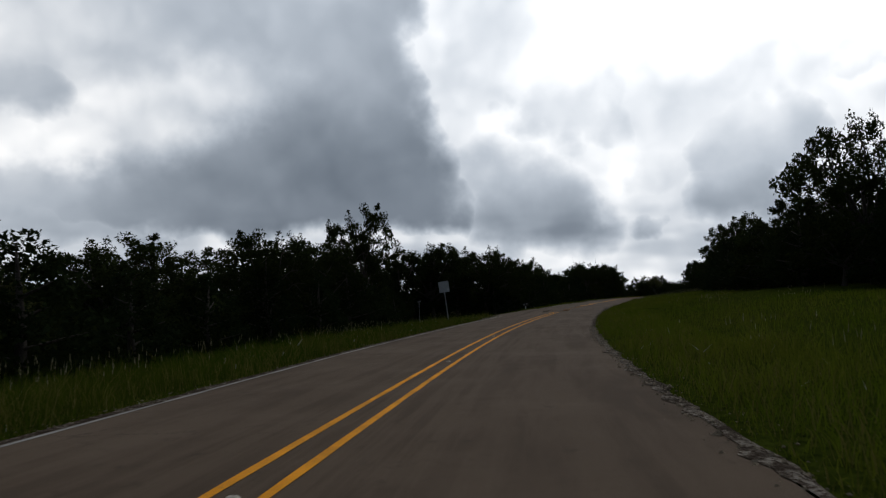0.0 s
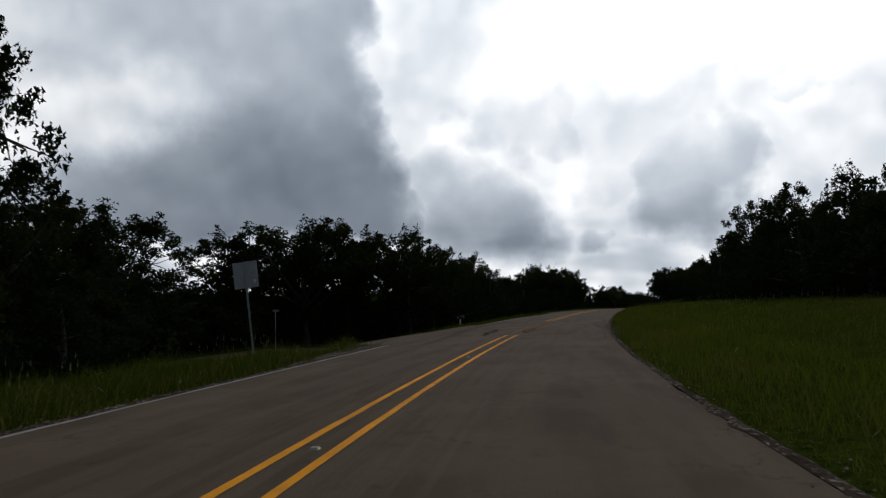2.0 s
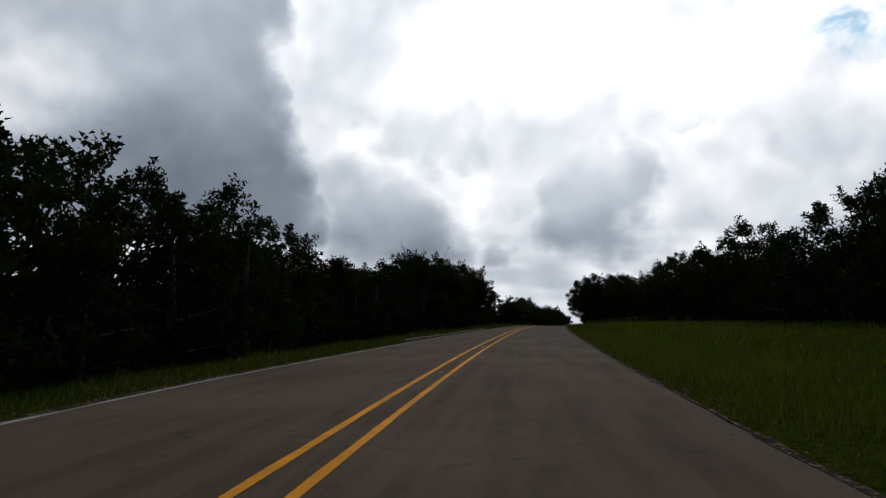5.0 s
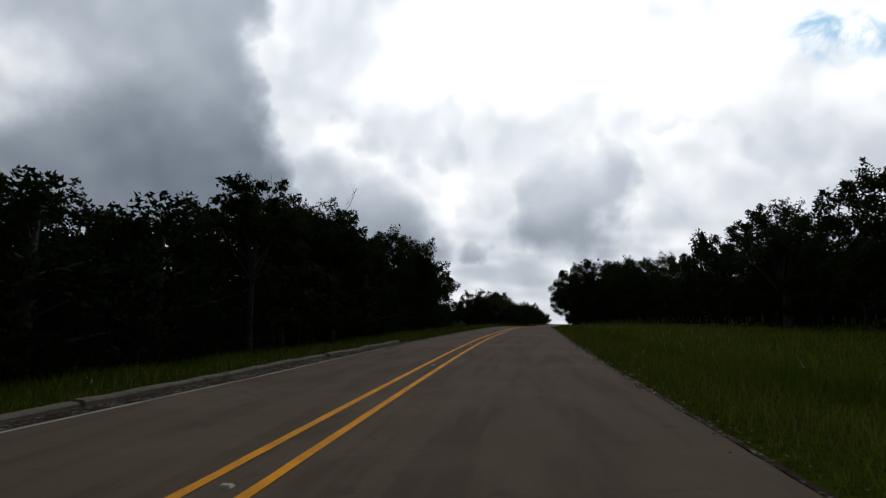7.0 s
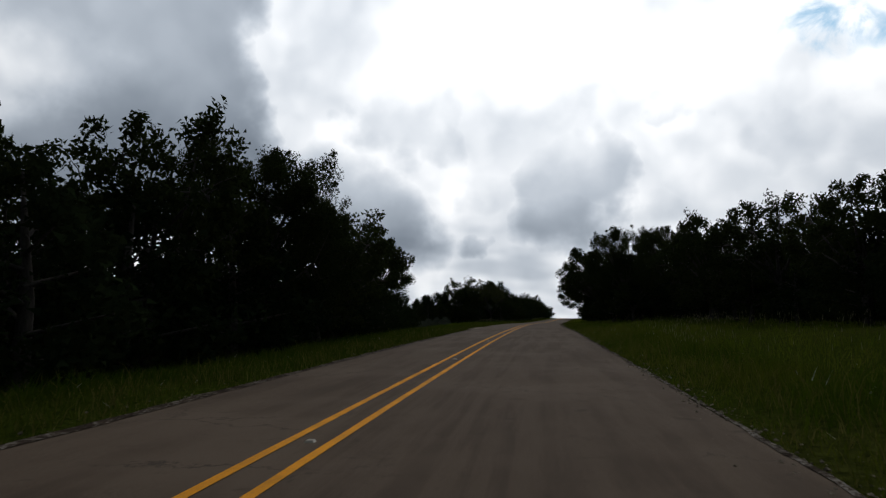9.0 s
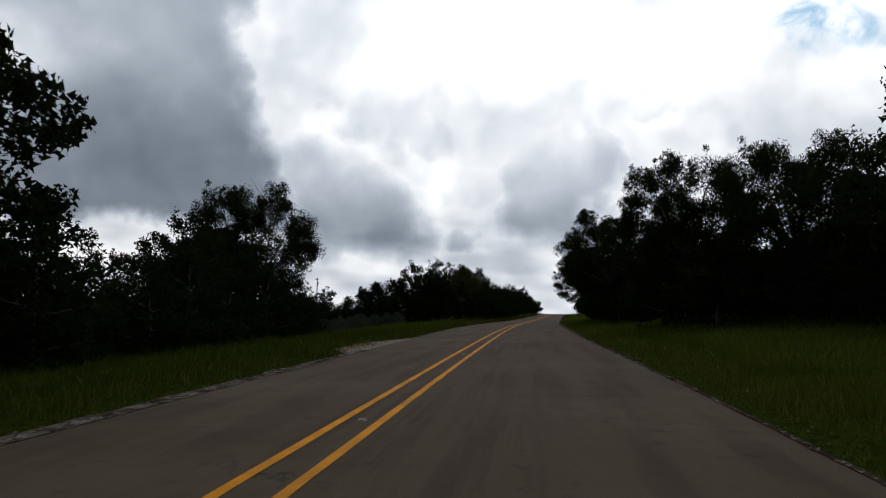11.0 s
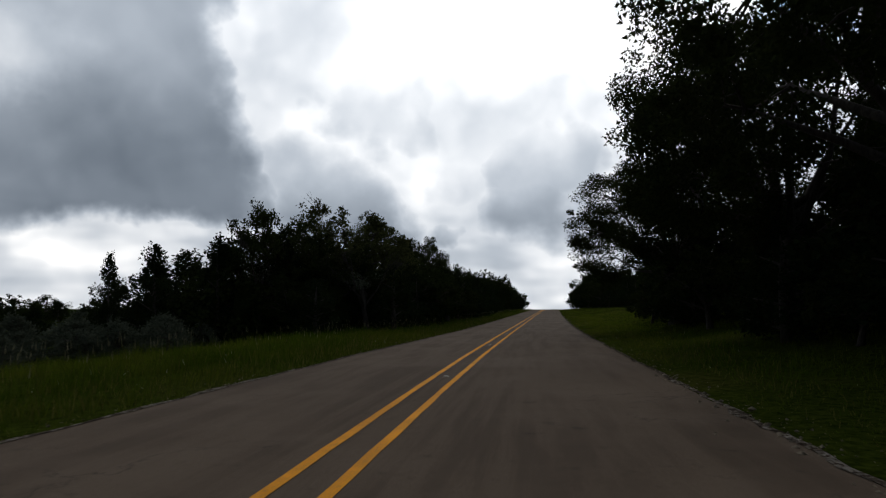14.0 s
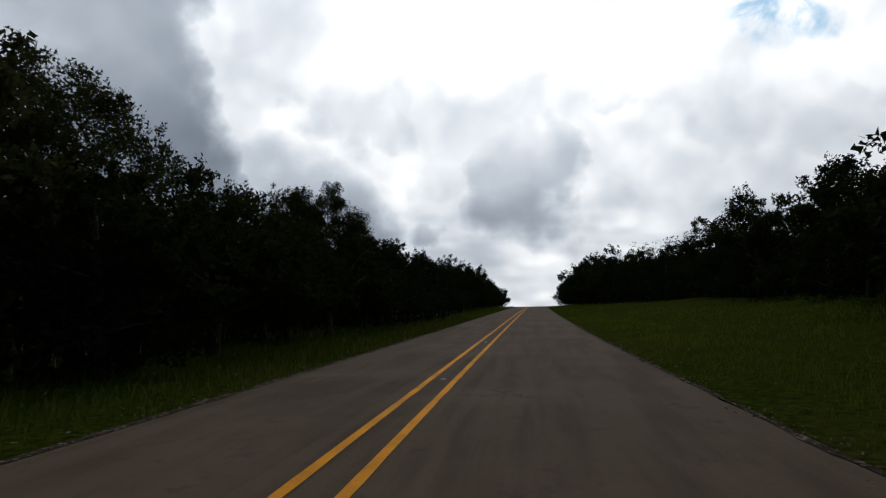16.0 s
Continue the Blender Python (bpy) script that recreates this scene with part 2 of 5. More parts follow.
def crumble_material(name, chips):
    """Broken asphalt edge: dark soil with pale chips of stone."""
    mat, g, b = material(name, 0.95, 0.02)
    p = place(g)
    small = g.node("ShaderNodeTexVoronoi", Scale=26.0)
    g.put(small.inputs["Vector"], p)
    tone = g.tree.nodes.new("ShaderNodeSeparateColor")
    g.put(tone.inputs[0], small.outputs["Color"])
    n = g.noise(p, 2.6, 6.0, 0.7)
    pale = g.math("MULTIPLY", g.smooth(tone.outputs[0], 1.0 - chips, 1.0 - chips * 0.6), g.smooth(n, 0.42, 0.56))
    soil = g.ramp(n, [(0.35, (0.033, 0.024, 0.017)), (0.7, (0.085, 0.06, 0.043))])
    g.put(b.inputs["Base Color"], g.mix(pale, soil, (0.24, 0.21, 0.175)))
    bump(g, b, g.math("ADD", small.outputs["Distance"], n), 1.0, 0.04)
    return mat


def leaf_material(name, dark, light, through=0.25, drift=None):
    mat, g, b = material(name, 0.9, 0.0)
    geo = g.tree.nodes.new("ShaderNodeNewGeometry")
    info = g.tree.nodes.new("ShaderNodeObjectInfo")
    f = g.math("MULTIPLY_ADD", geo.outputs["Random Per Island"], 0.7, g.math("MULTIPLY", info.outputs["Random"], 0.3))
    colour = g.ramp(f, [(0.0, dark), (1.0, light)])
    if drift:
        # broad patches of another growth
        where = g.tree.nodes.new("ShaderNodeNewGeometry").outputs["Position"]
        colour = g.mix(g.smooth(g.noise(where, 0.22, 4.0, 0.6), 0.42, 0.6), colour, g.ramp(f, [(0.0, drift[0]), (1.0, drift[1])]))
    g.put(b.inputs["Base Color"], colour)
    thin = g.tree.nodes.new("ShaderNodeBsdfTranslucent")
    g.put(thin.inputs[0], colour)
    both = g.tree.nodes.new("ShaderNodeMixShader")
    both.inputs[0].default_value = through
    g.put(both.inputs[1], b.outputs[0])
    g.put(both.inputs[2], thin.outputs[0])
    g.put(g.tree.nodes["Material Output"].inputs[0], both.outputs[0])
    return mat


def bark_material():
    mat, g, b = material("grey_brown_bark", 0.9, 0.15)
    p = place(g)
    s = g.tree.nodes.new("ShaderNodeMapping")
    s.inputs["Scale"].default_value = (6.0, 6.0, 1.2)
    g.put(s.inputs[0], p)
    n = g.noise(s.outputs[0], 2.5, 8.0, 0.7)
    g.put(b.inputs["Base Color"], g.ramp(n, [(0.3, (0.016, 0.014, 0.012)), (0.7, (0.075, 0.064, 0.053))]))
    bump(g, b, n, 0.9, 0.03)
    return mat


def plain_material(name, colour, rough=0.6, metal=0.0, spec=0.4, dirt=0.3, scale=6.0):
    mat, g, b = material(name, rough, spec)
    b.inputs["Metallic"].default_value = metal
    n = g.noise(place(g), scale, 6.0, 0.65)
    g.put(b.inputs["Base Color"], g.mix(g.smooth(n, 0.4, 0.75, 0.0, dirt), colour, tuple(0.45 * c for c in colour)))
    bump(g, b, n, 0.15, 0.004)
    return mat


ASPHALT = asphalt_material()
YELLOW = paint_material("worn_yellow_paint", (0.92, 0.36, 0.004), 0.5)
FLAKED_YELLOW = paint_material("flaked_yellow_paint", (0.5, 0.2, 0.008), 0.8)
WHITE_LINE = paint_material("worn_white_paint", (0.38, 0.36, 0.33), 0.95)
TURF = ground_material()
PALE_GRAVEL = gravel_material("pale_caliche_gravel", (0.055, 0.043, 0.03), (0.25, 0.2, 0.14))
PALE_EDGE = crumble_material("crumbled_pale_edge", 0.75)
DARK_EDGE = crumble_material("crumbled_dark_edge", 0.3)
GREY_GRAVEL = gravel_material("grey_road_gravel", (0.035, 0.031, 0.027), (0.13, 0.115, 0.1))
DARK_GRAVEL = gravel_material("dark_spilled_gravel", (0.012, 0.01, 0.008), (0.05, 0.042, 0.034))
TAR = plain_material("dark_sealed_asphalt", (0.08, 0.058, 0.042), 0.9, 0.0, 0.04, 0.6, 3.0)
CONCRETE = plain_material("weathered_concrete", (0.15, 0.128, 0.1), 0.95, 0.0, 0.05, 0.95, 5.0)
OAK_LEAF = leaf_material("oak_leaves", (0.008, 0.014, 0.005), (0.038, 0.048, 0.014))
# olive leaves, lightened further: light on the far wood's crowns is in the colour
MID_LEAF = leaf_material("lit_olive_green_leaves", (0.03, 0.036, 0.012), (0.09, 0.095, 0.035))
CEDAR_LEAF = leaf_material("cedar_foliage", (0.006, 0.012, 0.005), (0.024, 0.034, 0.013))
PALE_LEAF = leaf_material("grey_green_brush_leaves", (0.04, 0.05, 0.035), (0.11, 0.12, 0.085))
GRASS = leaf_material("long_green_grass", (0.0174, 0.037, 0.0021), (0.074, 0.118, 0.0063), 0.35, ((0.0391, 0.053, 0.0042), (0.122, 0.14, 0.014)))
# olive meadow grass, lightened: the open ground's light is in its colour
LIT_MEADOW = leaf_material("lit_olive_meadow_grass", (0.04, 0.064, 0.0035), (0.139, 0.185, 0.013), 0.35, ((0.0609, 0.076, 0.0063), (0.183, 0.2, 0.025)))
# darker copy of the grass: the left wood's shade is in its colour
SHADED_VERGE = leaf_material("shaded_verge_grass", (0.0148, 0.033, 0.0021), (0.0557, 0.092, 0.0063), 0.35, ((0.0226, 0.037, 0.0028), (0.0827, 0.105, 0.0098)))
SEED = leaf_material("dry_seed_heads", (0.07, 0.068, 0.014), (0.2, 0.175, 0.05), 0.3)
STRAW = leaf_material("pale_seed_spikes", (0.2, 0.18, 0.1), (0.42, 0.38, 0.24), 0.3)
FLOWER = leaf_material("small_pale_flowers", (0.35, 0.33, 0.25), (0.7, 0.68, 0.6), 0.3)
BARK = bark_material()
STEEL = plain_material("galvanised_steel", (0.42, 0.43, 0.44), 0.45, 0.7)
SHEET = plain_material("bare_aluminium_sheet", (0.4, 0.41, 0.42), 0.55, 0.3, 0.4, 0.35)
WHITE_PAINT = plain_material("white_painted_post", (0.75, 0.75, 0.72), 0.6)
BLACK_PAINT = plain_material("black_enamel", (0.015, 0.015, 0.016), 0.4)
POLE_WOOD = plain_material("creosoted_pole_wood", (0.12, 0.09, 0.065), 0.9, 0.0, 0.1, 0.5, 4.0)
CREAM = plain_material("cream_ceramic", (0.34, 0.3, 0.22), 0.4)

# ---------------------------------------------------------------- the road's line
# station, compass heading in degrees, slope in per cent
LINE = [(-60, 6.67, -0.13), (-15, 6.61, -0.13), (0, 6.74, -0.12), (15, 8.17, 0.44), (30, 10.29, 0.92), (45, 12.88, 1.38), (60, 15.14, 1.81),
        (75, 17.39, 2.0), (90, 18.43, 1.94), (105, 19.33, 1.86), (120, 20.29, 1.75), (135, 20.36, 1.51), (150, 20.72, 1.23),
        (165, 21.66, 1.01), (180, 21.7, 0.81), (195, 22.09, 0.62), (210, 22.29, 0.44), (225, 22.5, 0.28), (240, 22.98, 0.11),
        (255, 23.55, -0.05), (270, 24.19, -0.27), (300, 24.74, 0.1), (330, 25.16, 0.7), (430, 25.49, 0.75), (470, 25.75, -1.0), (560, 25.98, -2.5), (900, 26.19, -1.0)]
STEP = 1.0
STATIONS = np.arange(-60.0, 900.0, STEP)
HEAD = np.radians(np.interp(STATIONS, [r[0] for r in LINE], [r[1] for r in LINE]))
SLOPE = np.interp(STATIONS, [r[0] for r in LINE], [r[2] for r in LINE]) / 100
LENGTH = STEP * (1 + 2.2 * np.gradient(HEAD, STEP))
AXIS = np.zeros((len(STATIONS), 3))
AXIS[0] = (-9.226, -59.342, 0.078)
AXIS[1:, 0] = AXIS[0, 0] + np.cumsum((np.sin(HEAD) * LENGTH)[:-1])
AXIS[1:, 1] = AXIS[0, 1] + np.cumsum((np.cos(HEAD) * LENGTH)[:-1])
AXIS[1:, 2] = AXIS[0, 2] + np.cumsum(SLOPE[:-1] * STEP)


def left_edge(s):
    return -np.interp(s, [-60, 5, 22, 100, 135, 165, 210, 240, 268, 292, 310], [3.6, 3.6, 3.95, 4.2, 2.95, 2.6, 2.9, 3.4, 3.2, 2.85, 2.9])


def right_edge(s):
    return np.interp(s, [-60, 14, 40, 90, 140, 170, 205, 225, 270, 300], [4.1, 4.1, 4.3, 4.45, 4.45, 4.62, 4.7, 4.4, 4.25, 4.15])


def shoulder(s, side):
    return left_edge(s) if side < 0 else right_edge(s)


def on_axis(s):
    """Point, forward and right of the road's axis at stations s (arrays)."""
    s = np.atleast_1d(np.asarray(s, float))
    p = np.stack([np.interp(s, STATIONS, AXIS[:, k]) for k in range(3)], -1)
    h = np.interp(s, STATIONS, HEAD)
    return p, np.stack([np.sin(h), np.cos(h)], -1), np.stack([np.cos(h), -np.sin(h)], -1)


def relief(s, l):
    """Height of the land above the road's surface, l metres to the right of its axis."""
    s, l = np.asarray(s, float), np.asarray(l, float)
    right = np.maximum(l - 5.2, 0)
    left = np.maximum(-l - 4.6, 0)
    rise = np.interp(s, [-60, 60, 100, 150, 200, 240, 280, 320, 400], [0.1, 0.1, 0.1, 0.075, 0.075, 0.12, 0.17, 0.15, 0.1])
    z = rise * np.minimum(right, 10) + 0.03 * np.clip(right - 10, 0, 60) - 0.12 * np.exp(-((right - 2.5) / 1.5) ** 2) * (right > 0)
    dip = np.interp(s, [-60, 40, 56, 64, 90, 140, 185, 200, 285, 330], [-0.04, -0.05, -0.05, -0.13, -0.14, -0.13, -0.13, -0.06, -0.02, -0.02])
    valley = np.interp(s, [170, 210, 305, 350], [0.0, -0.09, -0.09, 0.0])
    z = z + dip * np.clip(left - 0.5, 0, 8.5) + valley * np.clip(left - 5.0, 0, 45) - 0.06 * np.exp(-((left - 2.0) / 1.2) ** 2) * (left > 0)
    return z


def to_world(s, l, up=0.0):
    """World points over the land at station s and offset l (arrays)."""
    s, l = np.broadcast_arrays(np.atleast_1d(np.asarray(s, float)), np.atleast_1d(np.asarray(l, float)))
    p, _, r = on_axis(s)
    out = p.copy()
    out[:, :2] += r * l[:, None]
    out[:, 2] += relief(s, l) + up
    return out


def from_world(x, y):
    """Station and offset of world points (flat arrays)."""
    s, l = np.empty(len(x)), np.empty(len(x))
    sub = AXIS[::2]
    for i in range(0, len(x), 4000):
        dx = x[i:i + 4000, None] - sub[None, :, 0]
        dy = y[i:i + 4000, None] - sub[None, :, 1]
        k = np.argmin(dx * dx + dy * dy, 1)
        j = np.arange(len(k))
        h = HEAD[::2][k]
        vx, vy = dx[j, k], dy[j, k]
        s[i:i + 4000] = STATIONS[::2][k] + vx * np.sin(h) + vy * np.cos(h)
        l[i:i + 4000] = vx * np.cos(h) - vy * np.sin(h)
    return s, l


# ---------------------------------------------------------------- mesh helpers
def mesh_from(name, verts, faces, mat, smooth=False):
    me = bpy.data.meshes.new(name)
    me.from_pydata([tuple(v) for v in verts] if not isinstance(verts, np.ndarray) else verts.tolist(), [], faces if isinstance(faces, list) else faces.tolist())
    for m in (mat if isinstance(mat, (list, tuple)) else [mat]):
        me.materials.append(m)
    if smooth:
        me.polygons.foreach_set("use_smooth", [True] * len(me.polygons))
    me.update()
    return me


def part(name, me, parent, label=""):
    """One mesh object under a thing or part."""
    ob = new(name, me)
    ob.parent = parent
    if label:
        tagged(ob, label)
    return ob


def from_bm(name, bm, mat, smooth=False):
    me = bpy.data.meshes.new(name)
    bm.to_mesh(me)
    bm.free()
    me.materials.append(mat)
    if smooth:
        me.polygons.foreach_set("use_smooth", [True] * len(me.polygons))
    return me


def box_bm(size, centre=(0, 0, 0), bevel=0.0):
    bm = bmesh.new()
    bmesh.ops.create_cube(bm, size=1.0, matrix=Matrix.Translation(centre) @ Matrix.Diagonal((*size, 1)))
    if bevel:
        bmesh.ops.bevel(bm, geom=bm.edges[:], offset=bevel, segments=2, affect="EDGES", profile=0.6)
    return bm


def tube(points, radii, sides=7):
    """Vertices and faces of a tapered tube along points."""
    points = np.asarray(points, float)
    n = len(points)
    d = np.gradient(points, axis=0)
    d /= np.linalg.norm(d, axis=1)[:, None] + 1e-9
    ref = np.where(np.abs(d[:, 2:3]) > 0.9, np.array([[1.0, 0, 0]]), np.array([[0, 0, 1.0]]))
    u = np.cross(d, ref)
    u /= np.linalg.norm(u, axis=1)[:, None] + 1e-9
    v = np.cross(d, u)
    a = np.arange(sides) * 2 * np.pi / sides
    ring = points[:, None] + np.asarray(radii)[:, None, None] * (np.cos(a)[None, :, None] * u[:, None] + np.sin(a)[None, :, None] * v[:, None])
    verts = ring.reshape(-1, 3)
    faces = [(i * sides + j, i * sides + (j + 1) % sides, (i + 1) * sides + (j + 1) % sides, (i + 1) * sides + j) for i in range(n - 1) for j in range(sides)]
    faces.append(tuple(range((n - 1) * sides, n * sides)))
    return verts, faces


def joined(pieces):
    verts, faces, base = [], [], 0
    for v, f in pieces:
        verts.append(v)
        faces += [tuple(i + base for i in q) for q in f]
        base += len(v)
    return np.concatenate(verts), faces


# ---------------------------------------------------------------- ground
def build_ground():
    near_x, near_y = np.arange(-75, 196, 2.5), np.arange(-60, 401, 2.5)
    far = np.array([4, 10, 20, 40, 70, 110, 170, 260, 400, 600, 900, 1400, 2200, 3500], float)
    xs = np.concatenate([near_x[0] - far[::-1], near_x, near_x[-1] + far])
    ys = np.concatenate([near_y[0] - far[::-1], near_y, near_y[-1] + far])
    gx, gy = np.meshgrid(xs, ys)
    x, y = gx.ravel(), gy.ravel()
    s, l = from_world(x, y)
    z = np.interp(s, STATIONS, AXIS[:, 2]) + relief(s, l) - 0.05
    rnd = np.array([noise.noise((a * 0.05, b * 0.05, 3.0)) for a, b in zip(x, y)])
    z += rnd * 0.5 * np.clip((np.abs(l) - 8) / 12, 0, 1)
    nx, ny = len(xs), len(ys)
    i = (np.arange(ny - 1)[:, None] * nx + np.arange(nx - 1)[None, :]).ravel()
    faces = np.stack([i, i + 1, i + nx + 1, i + nx], 1)
    ob = new("ground", mesh_from("ground", np.stack([x, y, z], 1), faces, TURF, True))
    tagged(ob, "rough green turf and soil beside a country road", "ground", kind="structure")


def ribbon(name, s, inner, outer, up, mat, across=2, rough_in=0.0, rough_out=0.0):
    """A strip along the road between two offsets, with ragged edges."""
    inner, outer = np.broadcast_to(inner, s.shape).copy(), np.broadcast_to(outer, s.shape).copy()
    for a, amount, seed in ((inner, rough_in, 5.0), (outer, rough_out, 9.0)):
        if amount:
            a += amount * np.array([noise.noise((q * 0.9, seed, 0)) + 0.6 * noise.noise((q * 0.23, seed, 4)) for q in s])
    p, _, r = on_axis(s)
    rows = []
    for k in range(across):
        l = inner + (outer - inner) * k / (across - 1)
        q = p.copy()
        q[:, :2] += r * l[:, None]
        q[:, 2] += (up[k] if isinstance(up, (list, tuple)) else up)
        rows.append(q)
    verts = np.stack(rows, 1).reshape(-1, 3)
    i = (np.arange(len(s) - 1)[:, None] * across + np.arange(across - 1)[None, :]).ravel()
    faces = np.stack([i, i + 1, i + across + 1, i + across], 1)
    me = mesh_from(name, verts, faces, mat)
    uv = me.uv_layers.new(name="lane")
    corner = np.empty(len(me.loops), int)
    me.loops.foreach_get("vertex_index", corner)
    lanes = np.stack([inner + (outer - inner) * k / (across - 1) for k in range(across)], 1).ravel()
    uv.data.foreach_set("uv", np.stack([lanes[corner], np.repeat(s, across)[corner]], 1).ravel())
    return me


def build_road():
    s = np.arange(-58, 880, 0.5)
    me = ribbon("road", s, left_edge(s), right_edge(s), [-0.08, 0.0, 0.0, 0.0, 0.0, 0.0, -0.08], ASPHALT, 7, 0.06, 0.05)
    # the outermost rows hang straight down as the slab's edge
    co = np.empty(len(me.vertices) * 3)
    me.vertices.foreach_get("co", co)
    co = co.reshape(-1, 7, 3)
    for a, b in ((0, 1), (6, 5)):
        co[:, b, :2] = co[:, a, :2] + (co[:, b, :2] - co[:, a, :2]) * 0.02
    me.vertices.foreach_set("co", co.ravel())
    road = new("road", me)
    tagged(road, "grey two-lane asphalt road with ragged edges", "road", kind="structure")
    for a, b in ((-58.0, 67.0), (86.4, 700.0)):
        for off in (-0.13, 0.33):
            q = np.arange(a, b, 0.5)
            line = new("trim", ribbon("centre_line", q, off - 0.052, off + 0.052, 0.006, YELLOW, 2, 0.012, 0.012))
            tagged(line, "solid yellow centre line, worn at its edges", "road marking", kind="structure")
    for a, b in ((-58.0, 62.0), (82.0, 148.0)):
        q = np.arange(a, b, 0.5)
        e = left_edge(q)
        wide = np.interp(q, [62, 82, 100, 125, 148], [0.085, 0.13, 0.12, 0.08, 0.05])
        line = new("trim", ribbon("edge_line", q, e + 0.09, e + 0.09 + wide, 0.006, WHITE_LINE, 2, 0.025, 0.025))
        tagged(line, "thin faded white edge line of the road", "road marking", kind="structure")


build_ground()
build_road()


# ---------------------------------------------------------------- trees
def small_leaves(centres, radii, per, size, rng, flat=0.8):
    """Single pointed leaves scattered through clumps, denser towards each clump's skin."""
    n = len(centres) * per
    c, rad = np.repeat(centres, per, 0), np.repeat(radii, per)
    d = rng.normal(size=(n, 3))
    d /= np.linalg.norm(d, axis=1)[:, None]
    p = c + d * (rng.random(n) ** 0.5 * rad)[:, None] * np.array([1, 1, flat])
    u = rng.normal(size=(n, 3)) + d * 0.6
    u /= np.linalg.norm(u, axis=1)[:, None]
    w = np.cross(u, rng.normal(size=(n, 3)))
    w /= np.linalg.norm(w, axis=1)[:, None] + 1e-9
    k = size * (0.6 + 0.8 * rng.random(n))[:, None]
    verts = np.stack([p - u * k * 0.6 + w * k * 0.6, p - u * k * 0.6 - w * k * 0.6, p + u * k], 1).reshape(-1, 3)
    return verts, np.arange(n * 3).reshape(-1, 3)


def oak_meshes(name, seed, height, spread, base, lobes, puffs, per, size, leaf=None, bare=0, drop=0.12, stout=1.0):
    """Trunk-and-limb mesh and crown mesh of a broad tree. base: height at which the crown begins; drop: share of puffs left out as gaps."""
    rng = np.random.default_rng(seed)
    half = (height - base) / 2
    centre = np.array([*(rng.normal(size=2) * 0.05 * spread), base + half])
    reach = np.array([spread, spread, half])
    # lobes all round an uneven dome, each covered with puffs of leaves
    k = np.arange(lobes)
    dz = 0.95 - 1.55 * (k + 0.5) / lobes
    turn = k * 2.4 + rng.random(lobes) * 0.7
    flat = np.sqrt(np.maximum(1 - dz ** 2, 0))
    way = np.stack([np.cos(turn) * flat, np.sin(turn) * flat, dz], 1)
    lobe_c = centre + way * reach * (0.5 + 0.18 * rng.random((lobes, 1)))
    lobe_r = reach * (0.3 + 0.14 * rng.random((lobes, 1)))
    on = np.repeat(k, puffs)
    d = rng.normal(size=(lobes * puffs, 3)) + 0.8 * way[on]
    d /= np.linalg.norm(d, axis=1)[:, None]
    puff_c = lobe_c[on] + d * (0.55 + 0.45 * rng.random((len(on), 1))) * lobe_r[on]
    puff_r = spread * (0.085 + 0.075 * rng.random(len(on)))
    keep = rng.random(len(on)) > drop
    puff_c, puff_r, on = puff_c[keep], puff_r[keep], on[keep]
    puff_c[:, 2] = np.clip(puff_c[:, 2], base + 0.3 * puff_r, height - 0.75 * puff_r)
    # sprays that stick out of the puffs and make the outline ragged
    pick = rng.random(len(on)) < 0.6
    out = puff_c[pick] - (centre - np.array([0, 0, 0.3 * half]))
    out = out / np.linalg.norm(out, axis=1)[:, None] + rng.normal(size=out.shape) * 0.35
    spray_c = puff_c[pick] + out * puff_r[pick][:, None] * 0.72
    spray_r = puff_r[pick] * (0.3 + 0.25 * rng.random(pick.sum()))
    v1, f1 = small_leaves(puff_c, puff_r, per, size, rng)
    v2, f2 = small_leaves(spray_c, spray_r, max(per // 4, 3), size, rng, 0.9)
    # coarser leaves close the crown's heart
    m = 5 * lobes
    pick = rng.integers(0, lobes, m)
    inner = centre + (lobe_c[pick] - centre) * rng.random((m, 1)) * 0.9
    v3, f3 = small_leaves(inner, np.full(m, 0.2 * spread), 30, size * 1.2, rng)
    verts = np.concatenate([v1, v2, v3])
    faces = np.concatenate([f1, f2 + len(v1), f3 + len(v1) + len(v2)])
    # trunk, a limb into each lobe and a branch into some of its puffs
    r0 = (0.02 * height + 0.06) * stout
    fork = max(base * 0.9, 0.2 * height)
    foot = rng.normal(size=2) * 0.12
    stem = [np.array([foot[0], foot[1], -0.3]), np.array([foot[0] * 0.4, foot[1] * 0.4, fork * 0.5]), np.array([0, 0, fork]), centre * [0.8, 0.8, 1.0]]
    pieces = [tube(stem, [r0 * 1.5, r0, r0 * 0.85, r0 * 0.3], 9)]
    for j in range(lobes):
        start = stem[2] + (stem[3] - stem[2]) * 0.8 * j / lobes if dz[j] > 0 else stem[2] + (stem[3] - stem[2]) * 0.3 * rng.random()
        mid = start * 0.45 + lobe_c[j] * 0.55 + rng.normal(size=3) * 0.05 * spread
        pieces.append(tube([start, mid, lobe_c[j]], [r0 * 0.5, r0 * 0.32, r0 * 0.14], 6))
        mine = np.flatnonzero(on == j)[:5]
        for i in mine:
            bend = (lobe_c[j] + puff_c[i]) / 2 + rng.normal(size=3) * 0.04 * spread
            pieces.append(tube([lobe_c[j], bend, puff_c[i]], [r0 * 0.14, r0 * 0.09, r0 * 0.03], 4))
